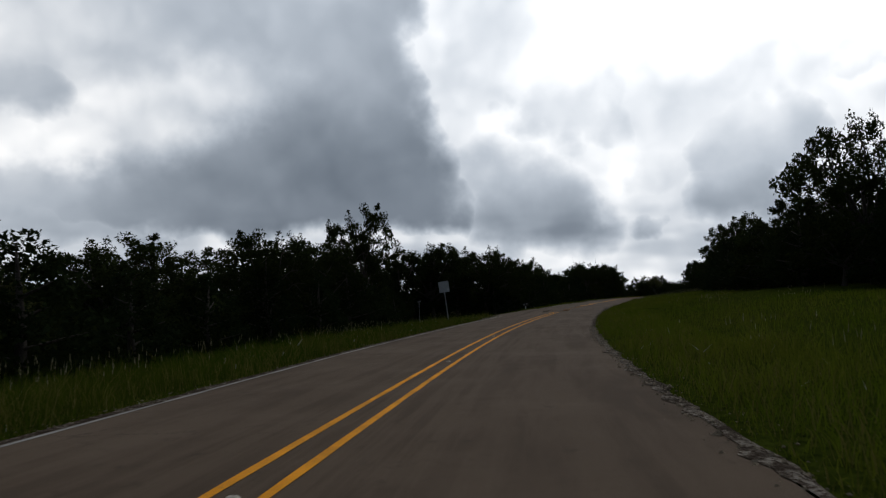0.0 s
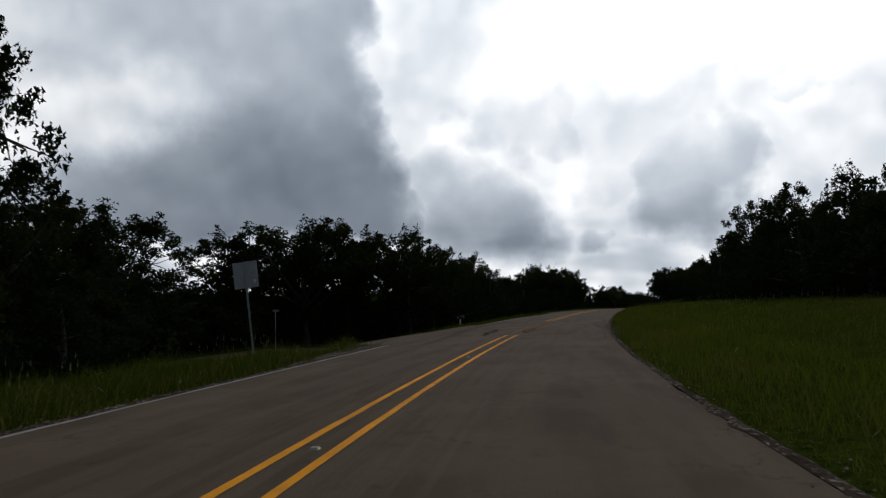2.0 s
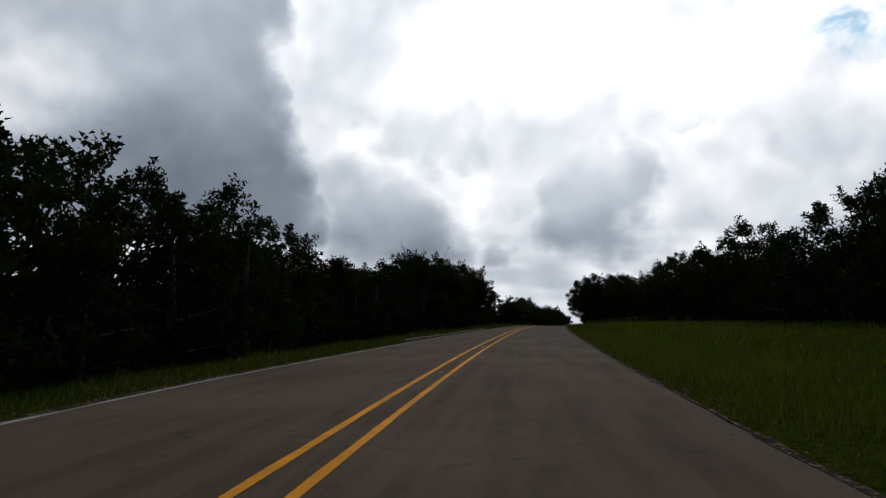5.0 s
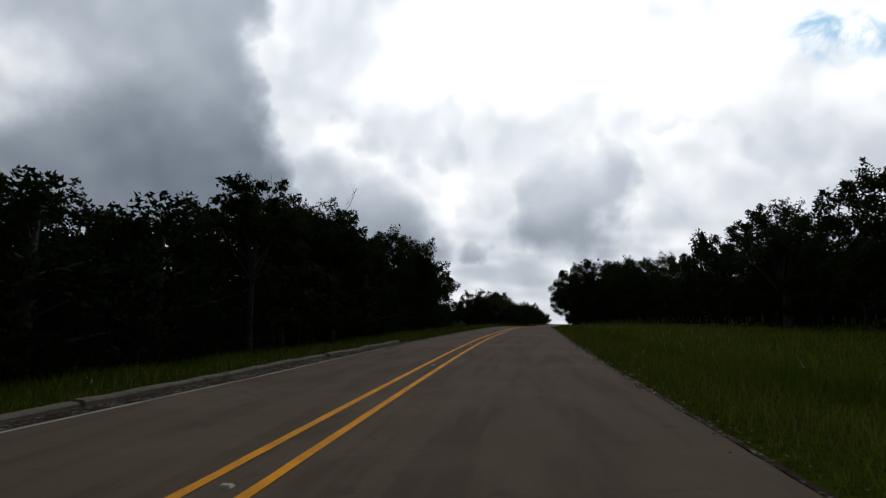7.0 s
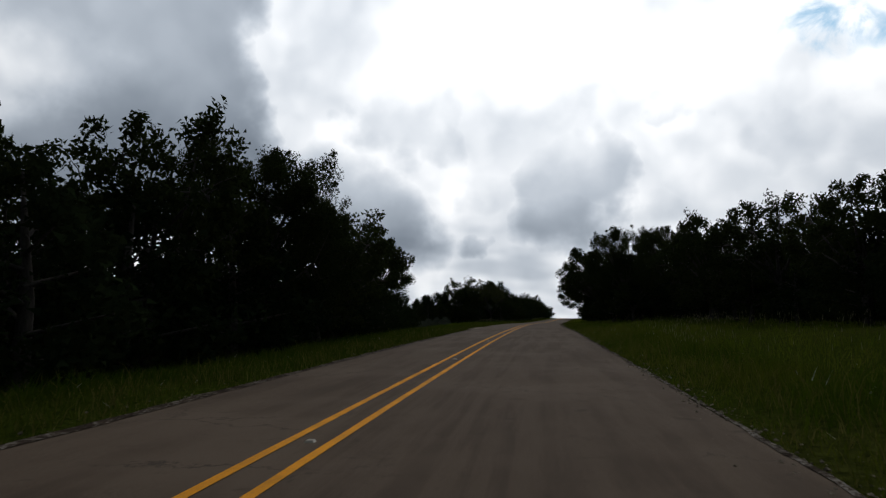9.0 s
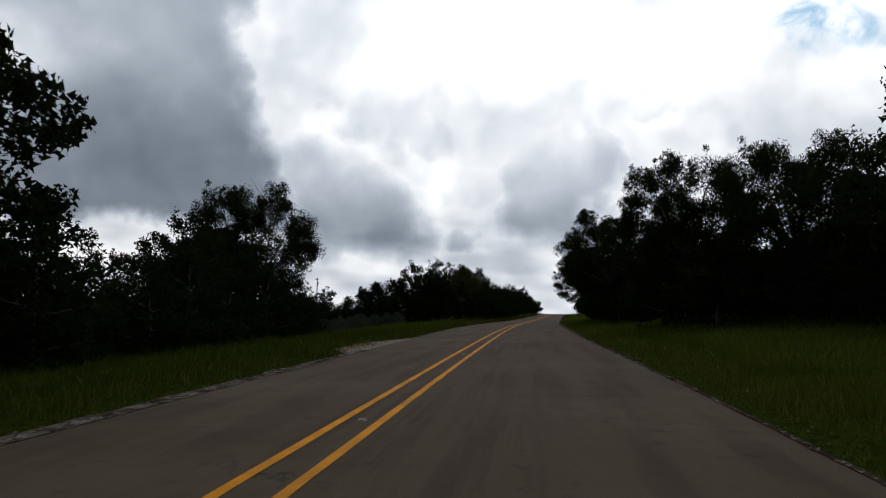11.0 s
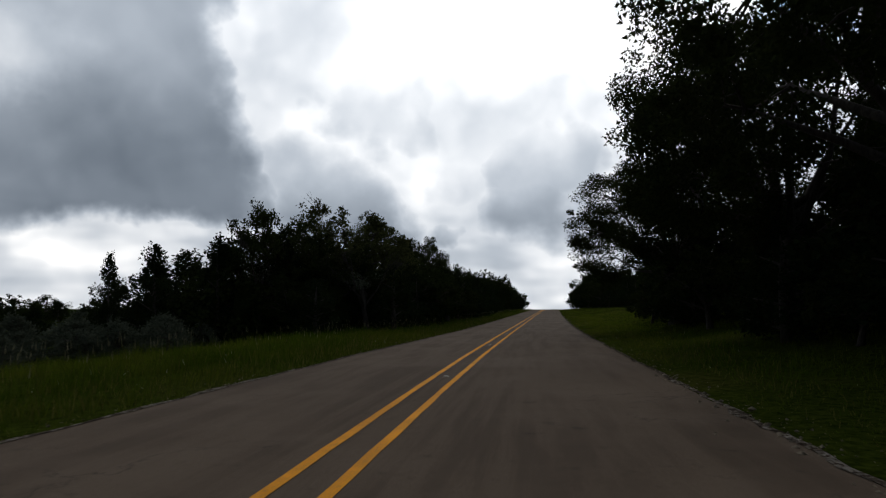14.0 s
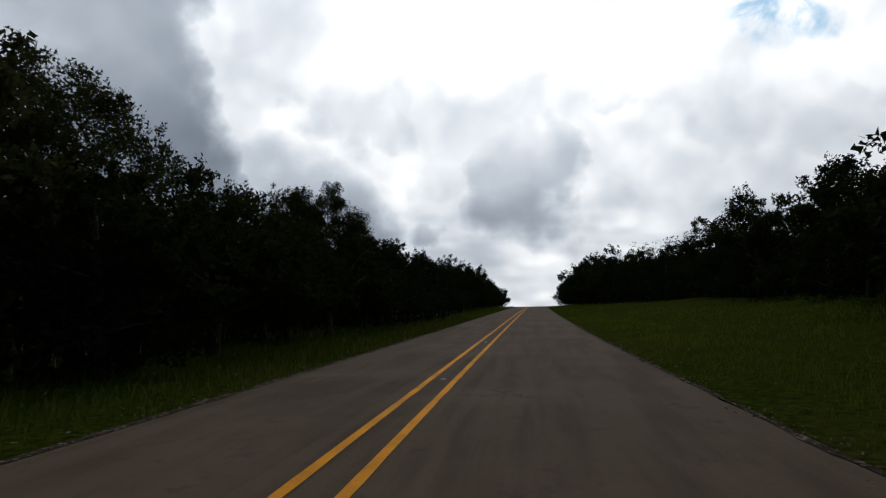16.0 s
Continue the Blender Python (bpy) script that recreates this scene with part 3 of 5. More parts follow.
    for j in range(bare):
        q = lobe_c[j % 3]
        e = q + way[j % 3] * reach * 0.4 + np.array([0.12 * math.cos(j * 2.1), 0.12 * math.sin(j * 2.1), 0.22]) * height * 0.5
        mid = (q + e) / 2 + rng.normal(size=3) * 0.2
        pieces.append(tube([q, mid, e], [0.03, 0.02, 0.007], 4))
        for i in range(7):
            w = q + (e - q) * (0.45 + 0.08 * i)
            side = rng.normal(size=3) * 0.3 + np.array([0, 0, 0.3])
            pieces.append(tube([w, w + side * 0.5 + rng.normal(size=3) * 0.06, w + side], [0.011, 0.008, 0.003], 3))
    tv, tf = joined(pieces)
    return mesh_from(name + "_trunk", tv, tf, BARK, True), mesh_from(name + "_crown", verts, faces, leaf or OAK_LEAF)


def cedar_meshes(name, seed, height, spread, clumps, per, size, leaf=None):
    """A bushy juniper whose foliage reaches the ground and narrows to a point."""
    rng = np.random.default_rng(seed)
    tv, tf = joined([tube([(0, 0, -0.3), (0.1, 0, height * 0.4), (0, 0.1, height * 0.95)], [0.16, 0.1, 0.02], 6)]
                    + [tube([(0, 0, height * (0.1 + 0.07 * k)), (math.cos(k * 2.4) * spread * 0.7 * (1 - k / 14), math.sin(k * 2.4) * spread * 0.7 * (1 - k / 14), height * (0.2 + 0.07 * k))], [0.05, 0.015], 4) for k in range(9)])
    h = rng.random(clumps) ** 1.3
    a = rng.random(clumps) * 6.28
    lump = 0.75 + 0.25 * np.sin(a * 3 + seed) + 0.2 * np.sin(h * 17 + seed * 2)
    r = spread * (1 - h ** 1.4) ** 0.6 * lump * (0.5 + 0.5 * rng.random(clumps) ** 0.5)
    c = np.stack([np.cos(a) * r, np.sin(a) * r, 0.3 + h * (height - 0.4)], 1)
    v, f = small_leaves(c, spread * (0.12 + 0.1 * rng.random(clumps)), per, size, rng, 1.1)
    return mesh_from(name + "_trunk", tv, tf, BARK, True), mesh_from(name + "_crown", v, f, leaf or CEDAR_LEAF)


TREE_KINDS = {}


def tree_kind(key, label, category, height, meshes):
    TREE_KINDS[key] = (label, category, height, meshes)


tree_kind("oak_a", "broad dark live oak with a ragged crown in the grass", "tree", 8.0, oak_meshes("oak", 11, 8.0, 4.6, 1.0, 11, 12, 92, 0.102))
tree_kind("oak_b", "dark oak with an open, gappy crown at the wood's edge", "tree", 9.0, oak_meshes("oak", 23, 9.0, 4.0, 2.0, 11, 11, 95, 0.102, drop=0.22))
tree_kind("oak_c", "tall dark oak with a few bare twigs above the roadside wood", "tree", 10.0, oak_meshes("oak", 37, 10.0, 4.4, 2.0, 13, 12, 100, 0.1, bare=2, drop=0.2))
tree_kind("oak_big", "large spreading oak whose dark crown overhangs the verge", "tree", 10.0, oak_meshes("oak", 64, 10.0, 5.6, 1.0, 17, 16, 310, 0.065))
tree_kind("oak_high", "tall oak whose dark crown hangs over the road's edge", "tree", 10.0, oak_meshes("oak", 66, 10.0, 5.4, 0.9, 18, 16, 380, 0.058, drop=0.08))
tree_kind("oak_olive", "large olive-green oak with a dense rounded crown", "tree", 10.0, oak_meshes("oak", 59, 10.0, 5.6, 0.8, 17, 15, 230, 0.07, MID_LEAF))
tree_kind("oak_open", "large dark oak with daylight showing through its upper crown", "tree", 10.0, oak_meshes("oak", 71, 10.0, 5.0, 0.8, 14, 13, 300, 0.068, drop=0.18))
tree_kind("oak_stem", "slender oak with a bare pale trunk at the wood's edge", "tree", 8.0, oak_meshes("oak", 83, 8.0, 2.9, 3.2, 9, 10, 80, 0.095, drop=0.15, stout=0.55))
tree_kind("oak_pale", "olive-green oak with a thin, sunlit crown", "tree", 8.0, oak_meshes("oak", 78, 8.0, 4.2, 0.8, 11, 12, 100, 0.092, MID_LEAF, bare=1))
tree_kind("oak_low", "low dark oak with leaves almost to the ground", "tree", 6.0, oak_meshes("oak", 51, 6.0, 3.8, 0.2, 9, 8, 40, 0.14))
tree_kind("cedar_a", "dark bushy cedar with foliage down to the grass", "tree", 6.0, cedar_meshes("cedar", 5, 6.0, 2.2, 160, 30, 0.1))
tree_kind("cedar_b", "dense dark cedar bush in the undergrowth", "tree", 3.6, cedar_meshes("cedar", 8, 3.6, 2.1, 130, 28, 0.085))
tree_kind("brush", "pale grey-green bush in the low ground", "bush", 3.0, cedar_meshes("brush", 14, 3.0, 2.4, 115, 20, 0.105, PALE_LEAF))
tree_kind("dead", "bare grey twigs of a leafless shrub", "bush", 4.0, oak_meshes("shrub", 93, 4.0, 2.0, 1.2, 5, 2, 8, 0.04, PALE_LEAF, bare=12))
PART_NAMES = ("trunk", "crown")


def plant(key, s, l, top, turn=None, width=1.0, group="", sink=0.05):
    """Stand a tree of a kind at station s and offset l; top: its height above the road there."""
    label, category, h0, meshes = TREE_KINDS[key]
    p = to_world(s, l, -sink)[0]
    k = max(top - float(relief(s, l)), 1.2) / h0
    turn = random.uniform(0, 360) if turn is None else turn
    m = pose(*p, 0, 0, turn)
    name = {"brush": "bush", "dead": "dead_shrub"}.get(key, "cedar_tree" if "cedar" in key else "oak_tree")
    root = tagged(new(name), label, category, group)
    root.matrix_basis = m @ Matrix.Diagonal((k * width, k * width, k, 1))
    for n, me in zip(PART_NAMES, meshes):
        part(n, me, root)
    return root


LEFT_FRONT = ([-20, 45, 57, 63, 82, 87, 100, 125, 150, 185, 210, 240, 250], [11.0, 11.0, 12, 22, 22.5, 11, 9.6, 9.2, 8.6, 8.4, 10, 13, 17])
LEFT_TOP = ([-20, 45, 60, 90, 118, 165, 185, 203, 212, 226, 240, 250], [6.0, 6.0, 7.0, 7.4, 7.0, 7.8, 7.8, 7.2, 5.2, 5.2, 6.0, 5.0])
FAR_FRONT = ([284, 288, 292, 300, 330, 400, 520], [15, 9.0, 6.6, 6.0, 6.6, 9, 10])
FAR_TOP = ([286, 294, 302, 330, 345, 420, 520], [5.5, 8.0, 7.8, 8.0, 9.6, 10.8, 12.5])
RIGHT_FRONT = ([40, 60, 105, 117, 146, 183, 199, 229, 245, 285, 300, 315, 344, 428, 520], [25, 20, 15, 15.5, 17.5, 16.5, 14.5, 14, 14, 14, 14, 13, 16, 11, 11])
RIGHT_TOP = ([40, 60, 108, 117, 146, 183, 199, 229, 260, 285, 315, 344, 428, 520], [12, 12.5, 10, 9.5, 9.0, 8.6, 8.4, 9, 8.5, 7.4, 8.2, 9.2, 12.8, 15.5])


def fill_wood(side, start, end, front, top, group, seed):
    """The crowded body of a wood behind its front line: undergrowth and low trees singly, the dark inside as one mass."""
    rng = random.Random(seed)
    nrng = np.random.default_rng(seed)
    s = float(start)
    clumps, sizes = [], []
    while s < end:
        f, h = float(np.interp(s, *front)), float(np.interp(s, *top))
        far = s > 345
        plant(rng.choice(["cedar_b", "cedar_b", "cedar_b", "oak_low"]), s, side * (f + rng.uniform(0.3, 1.6)), rng.uniform(0.42, 0.66) * h, width=1.15, group=group)
        if not far and rng.random() < 0.3:
            plant(rng.choice(["cedar_a", "oak_low"]), s + 1.4, side * (f + rng.uniform(2.0, 3.5)), rng.uniform(0.5, 0.72) * h, width=1.15, group=group)
        for back, share in ((5.0, 0.72), (9.5, 0.86))[:1 if 280 < s < 303 and side < 0 else 2]:
            base = to_world(s + rng.uniform(0, 4), side * (f + back + rng.uniform(0, 2)))[0]
            hh = rng.uniform(0.86, 1.04) * share * h
            n = 26 if far else 46
            d = nrng.normal(size=(n, 3))
            d /= np.linalg.norm(d, axis=1)[:, None]
            c = base + np.array([0, 0, hh * 0.52]) + d * (0.45 + 0.55 * nrng.random((n, 1))) * np.array([3.2, 3.2, hh * 0.5])
            clumps.append(c)
            sizes.append(np.full(n, 0.75))
        # leaf litter, saplings and briars close the wood's foot
        for back in (1.5, 4.0):
            foot = to_world(s + np.arange(8) * 0.75, side * (f + back) + nrng.normal(size=8) * 0.9)
            clumps.append(foot + np.stack([np.zeros(8), np.zeros(8), 0.35 + 1.1 * nrng.random(8)], 1))
            sizes.append(np.full(8, 0.7))
        s += rng.uniform(4.8, 6.2) * (1.7 if far else 1.0)
    # an added lumpy backing shell deep inside: blocks daylight, stands for the wood's shade
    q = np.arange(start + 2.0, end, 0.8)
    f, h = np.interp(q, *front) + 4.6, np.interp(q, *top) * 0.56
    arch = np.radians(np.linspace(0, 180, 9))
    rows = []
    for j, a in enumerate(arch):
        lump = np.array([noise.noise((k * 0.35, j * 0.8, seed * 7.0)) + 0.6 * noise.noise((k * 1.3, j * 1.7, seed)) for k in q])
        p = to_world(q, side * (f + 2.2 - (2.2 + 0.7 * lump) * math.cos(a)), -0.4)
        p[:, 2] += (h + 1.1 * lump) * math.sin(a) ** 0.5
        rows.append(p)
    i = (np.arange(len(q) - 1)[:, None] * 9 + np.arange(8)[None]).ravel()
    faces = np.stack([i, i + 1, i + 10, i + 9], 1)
    tagged(new("thicket", mesh_from("thicket", np.stack(rows, 1).reshape(-1, 3), faces, OAK_LEAF)), "lumpy dark backing shell that blocks daylight inside the oak wood", "thicket", kind="stuff")
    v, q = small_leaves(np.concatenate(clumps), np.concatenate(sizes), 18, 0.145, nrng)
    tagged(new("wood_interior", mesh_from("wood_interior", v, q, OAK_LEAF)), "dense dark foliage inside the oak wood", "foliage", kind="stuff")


def build_woods():
    left, right, far = "roadside wood", "wood across the meadow", "wood beyond the clearing"
    fill_wood(-1, -12, 250, LEFT_FRONT, LEFT_TOP, left, 1)
    fill_wood(-1, 287, 520, FAR_FRONT, FAR_TOP, far, 2)
    fill_wood(1, 40, 520, RIGHT_FRONT, RIGHT_TOP, right, 3)
    # undergrowth that closes the wood round the side lane
    for k in range(15):
        plant("cedar_b" if k % 3 else "oak_low", 57 + 2.3 * k, -(22.0 + 1.2 * math.sin(k * 1.9)) + (6.0 if k < 2 or k > 12 else 0), 3.4 + 0.8 * math.sin(k * 2.7), width=1.4, group=left)
    # trees that stand out of the left wood
    plant("oak_pale", 18, -15.5, 4.6, 40, 1.3, left)
    plant("oak_b", 27, -15.5, 5.1, 40, 1.3, left)
    plant("oak_b", 36, -13, 6.0, 200, 1.0, left)
    plant("oak_a", 24, -19.5, 4.7, 130, 1.1, left)
    plant("oak_a", 32, -19.0, 5.3, 220, 1.1, left)
    plant("oak_a", 41, -18.5, 6.4, 330, 1.1, left)
    plant("oak_a", 42.5, -13.2, 6.5, 100, 0.9, left)
    plant("cedar_b", 47.5, -10.9, 2.6, 10, 1.1, left)
    plant("cedar_b", 52, -10.7, 2.2, 70, 1.1, left)
    plant("oak_b", 49.5, -12.4, 9.2, 20, 0.68, left)
    plant("oak_b", 55, -16, 6.8, 300, 1.0, left)
    plant("oak_b", 82, -21.6, 8.3, 80, 1.1, left)
    plant("oak_b", 72, -25, 8.8, 130, 1.2, left)
    plant("oak_a", 65, -25, 8.4, 60, 1.0, left)
    plant("oak_b", 90, -17, 9.0, 250, 1.0, left)
    plant("oak_a", 88, -16.2, 8.7, 140, 1.0, left)
    plant("oak_a", 84, -17.8, 8.9, 40, 1.0, left)
    plant("oak_a", 90, -12.6, 8.4, 10, 0.9, left)
    plant("oak_b", 96, -12.2, 7.8, 70, 0.95, left)
    plant("oak_a", 104, -13, 7.6, 160, 0.95, left)
    plant("oak_b", 112, -14, 7.7, 220, 1.0, left)
    plant("oak_a", 119, -14.2, 7.9, 300, 0.9, left)
    plant("oak_b", 127, -14, 7.0, 45, 1.0, left)
    plant("oak_a", 135, -13.5, 6.4, 110, 1.0, left)
    plant("oak_b", 143, -13, 5.7, 190, 1.1, left)
    plant("oak_b", 151, -13, 6.6, 15, 1.05, left)
    plant("oak_c", 158, -11.7, 8.2, 95, 0.95, left)
    plant("oak_c", 163.5, -10.8, 8.9, 170, 1.05, left)
    plant("oak_a", 169, -13.4, 8.9, 250, 0.76, left)
    plant("oak_b", 174.5, -12.4, 6.2, 200, 0.9, left)
    plant("oak_a", 179, -10.8, 8.8, 330, 0.85, left)
    plant("oak_big", 186, -10.2, 9.2, 60, 0.85, left)
    plant("oak_a", 195, -10.2, 8.4, 140, 0.95, left)
    plant("oak_a", 203, -11, 8.4, 210, 0.86, left)
    plant("oak_a", 212.5, -14.5, 5.2, 20, 0.9, left)
    plant("oak_b", 225, -16.5, 4.8, 20, 1.0, left)
    plant("oak_a", 233, -17, 6.4, 80, 0.9, left)
    plant("oak_big", 243.5, -19.3, 11.2, 150, 0.79, left)
    plant("dead", 242, -20.0, 9.2, 20, 0.6)
    plant("oak_a", 239, -22, 8.0, 220, 0.9, left)
    for st, off, top in ((147.4, -7.9, 6.6), (155.4, -10.0, 7.0), (158.7, -7.9, 6.8), (160.6, -8.6, 6.4)):
        plant("oak_stem", st, off, top, group=left)
    # the clearing's grey brush and the wood beyond it
    rng = random.Random(9)
    for k in range(64):
        plant("brush", 250 + rng.uniform(0, 52), -(15.5 + rng.uniform(0, 32) ** 1.0), rng.uniform(-0.2, 1.3), width=rng.uniform(0.9, 1.6), group="brush in the low ground")
    for k in range(10):
        plant(rng.choice(["cedar_a", "oak_low"]), 250 + rng.uniform(0, 45), -(44 + rng.uniform(0, 40)), rng.uniform(1.5, 3.2), width=1.7, group="far hedge of the low ground")
    plant("dead", 268, -26, 2.3, 0, 1.3)
    plant("oak_low", 259, -20, 2.7, 40, 1.1, "brush in the low ground")
    plant("oak_low", 262, -24.5, 2.5, 140, 1.2, "brush in the low ground")
    for k, (l, h) in enumerate(((-26, 3.2), (-24, 4.4), (-22.5, 5.3), (-20.5, 5.8))):
        plant("cedar_a", 291 + 1.3 * k, l, h, width=1.5, group=far)
    plant("oak_low", 294, -23.0, 4.4, 60, 1.1, far)
    plant("oak_low", 293, -17.5, 5.8, 150, 1.0, far)
    plant("oak_a", 299, -19.0, 5.2, 160, 0.9, far)
    for k in range(26):
        plant("oak_low" if k % 2 else "cedar_a", 322 + 6 * math.sin(k * 1.3), -(28 + 3.1 * k), 2.0 + 0.7 * math.sin(k * 2.2), width=1.3, group="far hedge of the low ground")
    plant("dead", 290.5, -15.8, 6.0, 70, 0.6)
    plant("dead", 292.0, -9.4, 4.6, 200, 1.1)
    for k in range(24):
        plant("cedar_b" if k % 3 else "cedar_a", 346 + 4 * math.sin(k * 1.9), -(34 + 3.0 * k), 2.5 + 0.5 * math.sin(k * 2.5), width=2.0, group="far hedge of the low ground")
    plant("cedar_a", 284.5, -22.3, 4.4, 130, 0.6, far)
    plant("cedar_a", 286, -20.5, 5.0, 30, 0.9, far)
    plant("cedar_a", 289, -18.0, 5.8, 80, 0.8, far)
    plant("cedar_a", 291, -14.5, 6.4, 140, 0.85, far)
    plant("oak_low", 291, -21.5, 4.2, 30, 1.0, far)
    plant("oak_a", 293, -15.5, 8.7, 110, 0.8, far)
    plant("oak_a", 293.5, -12.2, 6.8, 70, 0.9, far)
    plant("oak_pale", 297, -12.6, 8.8, 190, 1.08, far)
    plant("oak_olive", 302.5, -12.6, 8.6, 260, 0.92, far)
    plant("oak_a", 310, -12.0, 7.5, 20, 0.85, far)
    plant("oak_a", 319, -12, 8.0, 80, 0.85, far)
    plant("oak_a", 327, -12, 8.0, 30, 0.85, far)
    plant("oak_big", 334, -13.6, 10.4, 140, 0.75, far)
    plant("oak_a", 343, -13, 7.9, 200, 0.65, far)
    # trees that stand out on the other side
    plant("oak_a", 58, 24, 14.8, 15, 0.72, right)
    plant("oak_b", 70, 23, 10.6, 80, 1.0, right)
    plant("oak_a", 84, 21, 9.5, 140, 0.9, right)
    plant("oak_b", 97, 20, 10.4, 210, 0.95, right)
    plant("oak_a", 108, 18.8, 11.7, 280, 0.8, right)
    plant("oak_a", 116, 18.8, 9.6, 350, 0.72, right)
    plant("oak_b", 128, 20, 8.8, 50, 1.0, right)
    plant("oak_a", 146, 20, 9.4, 110, 0.95, right)
    plant("oak_b", 152, 17.6, 8.4, 20, 1.0, right)
    plant("oak_b", 165, 17.2, 8.4, 110, 1.0, right)
    plant("oak_b", 177, 17.2, 8.2, 260, 1.0, right)
    plant("oak_a", 159, 19.6, 7.8, 170, 0.95, right)
    plant("oak_a", 172, 19, 9.2, 230, 0.9, right)
    plant("cedar_a", 185.5, 17.0, 8.8, 20, 0.9, right)
    plant("oak_a", 191, 17, 8.4, 290, 0.9, right)
    plant("oak_a", 200, 16.2, 8.8, 10, 0.9, right)
    plant("oak_a", 212, 15.2, 9.4, 70, 0.9, right)
    plant("oak_big", 228.5, 15.0, 10.4, 120, 0.8, right)
    plant("oak_a", 221, 15.8, 9.0, 30, 0.9, right)
    plant("oak_big", 236, 11.4, 11.2, 200, 0.79, right)
    plant("oak_a", 248, 14.5, 8.8, 40, 0.95, right)
    plant("oak_a", 255, 15.5, 8.4, 100, 0.95, right)
    plant("oak_a", 266, 16.5, 9.6, 190, 1.0, right)
    plant("oak_a", 275, 16, 9.0, 280, 1.0, right)
    plant("oak_open", 261, 9.1, 11.5, 35, 0.95, right)
    plant("oak_big", 271.5, 9.9, 11.8, 120, 0.98, right)
    plant("oak_high", 286.5, 8.9, 10.2, 300, 1.13, right)
    plant("oak_a", 297, 12.8, 6.2, 160, 1.0, right)
    plant("oak_a", 290, 14.2, 8.4, 40, 0.95, right)
    plant("oak_b", 297.5, 16.5, 8.6, 260, 1.0, right)
    plant("oak_low", 304, 12.5, 6.2, 30, 1.1, right)
    plant("oak_a", 309, 13, 6.6, 250, 1.0, right)
    plant("oak_a", 257, 13.2, 7.2, 330, 0.9, right)
    for k in range(4):
        plant("cedar_a", 258 + 5.0 * k, 12.4 + 0.6 * math.sin(k * 2), 6.4 + 0.4 * math.sin(k), width=1.3, group=right)
    for k in range(15):
        plant("cedar_b" if k % 3 else "oak_low", 229 + 4.0 * k, 11.2 + 1.4 * math.sin(k * 2.1), 4.4 + 0.9 * math.sin(k), width=1.35, group=right)
    for k in range(13):
        plant("cedar_b" if k % 2 else "oak_low", 258 + 3.4 * k, 9.4 + 0.8 * math.sin(k * 1.7), 3.2 + 0.7 * math.sin(k * 2.3), width=1.3, group=right)
    # crowns along both sides up to the crest
    for k in range(9):
        st = 352 + 13.5 * k + 3.0 * math.sin(k * 2.4)
        plant("oak_a" if k % 3 else "oak_low", st, -float(np.interp(st, *FAR_FRONT)) - 3.6 - math.sin(k * 1.7), float(np.interp(st, *FAR_TOP)) - 2.2 + 0.7 * math.sin(k * 2.9), width=0.85, group=far)
        plant("oak_a" if k % 2 else "oak_low", st + 5, float(np.interp(st + 5, *RIGHT_FRONT)) + 3.4 + math.sin(k * 2.1), float(np.interp(st, *RIGHT_TOP)) - 1.9 + 0.7 * math.sin(k * 1.9), width=0.85, group=right)
    plant("oak_a", 315, 15, 7.4, 60, 0.85, right)
    plant("oak_a", 330, 16, 8.3, 130, 0.95, right)
    plant("oak_a", 344, 17.5, 9.2, 220, 0.9, right)


build_woods()


# ---------------------------------------------------------------- grass
def blades(name, s, l, height, width, rng, mats, shares, label, dry):
    """Grass blades as bent slivers, one mesh, with some seed heads and flowers among them."""
    n = len(s)
    p = to_world(s, l, -0.08)
    a = rng.random(n) * 6.283
    lean = height * (0.15 + 0.75 * rng.random(n))
    b = rng.random(n) * 6.283
    side = np.stack([np.cos(a), np.sin(a), np.zeros(n)], 1) * (width / 2)[:, None]
    tip = np.stack([np.cos(b) * lean, np.sin(b) * lean, height], 1)
    mid = tip * np.array([0.35, 0.35, 0.62])
    verts = np.stack([p - side, p + side, p + mid + side * 0.7, p + mid - side * 0.7, p + tip], 1).reshape(-1, 3)
    i = np.arange(n)[:, None] * 5
    quads = np.concatenate([i, i + 1, i + 2, i + 3], 1).tolist()
    tris = np.concatenate([i + 3, i + 2, i + 4], 1).tolist()
    me = mesh_from(name, verts, quads + tris, mats)
    pick = np.minimum(rng.random(n) + dry, 0.9999)
    kind = np.zeros(n, int)
    low = 1.0
    for k in range(1, len(mats)):
        low -= shares[k - 1]
        kind = np.where((pick >= low) & (kind == 0), k, kind)
    tips = np.where((height > 0.5) & (rng.random(n) < 0.25) & (kind == 0), 1, kind)
    kind = np.where(kind == 2, 0, kind)
    me.polygons.foreach_set("material_index", np.concatenate([kind, tips]))
    tagged(new(name, me), label, "grass", kind="stuff")


def slivers(name, s, l, height, width, rng, label, mat):
    """Grass farther from the asphalt: one broad sliver a blade."""
    n = len(s)
    p = to_world(s, l, -0.08)
    a, b = rng.random(n) * 6.283, rng.random(n) * 6.283
    side = np.stack([np.cos(a), np.sin(a), np.zeros(n)], 1) * width[:, None]
    lean = height * (0.1 + 0.5 * rng.random(n))
    tip = np.stack([np.cos(b) * lean, np.sin(b) * lean, height], 1)
    verts = np.stack([p - side, p + side, p + tip], 1).reshape(-1, 3)
    me = mesh_from(name, verts, np.arange(n * 3).reshape(-1, 3), [mat, SEED])
    me.polygons.foreach_set("material_index", (rng.random(n) < 0.06).astype(int))
    tagged(new(name, me), label, "grass", kind="stuff")


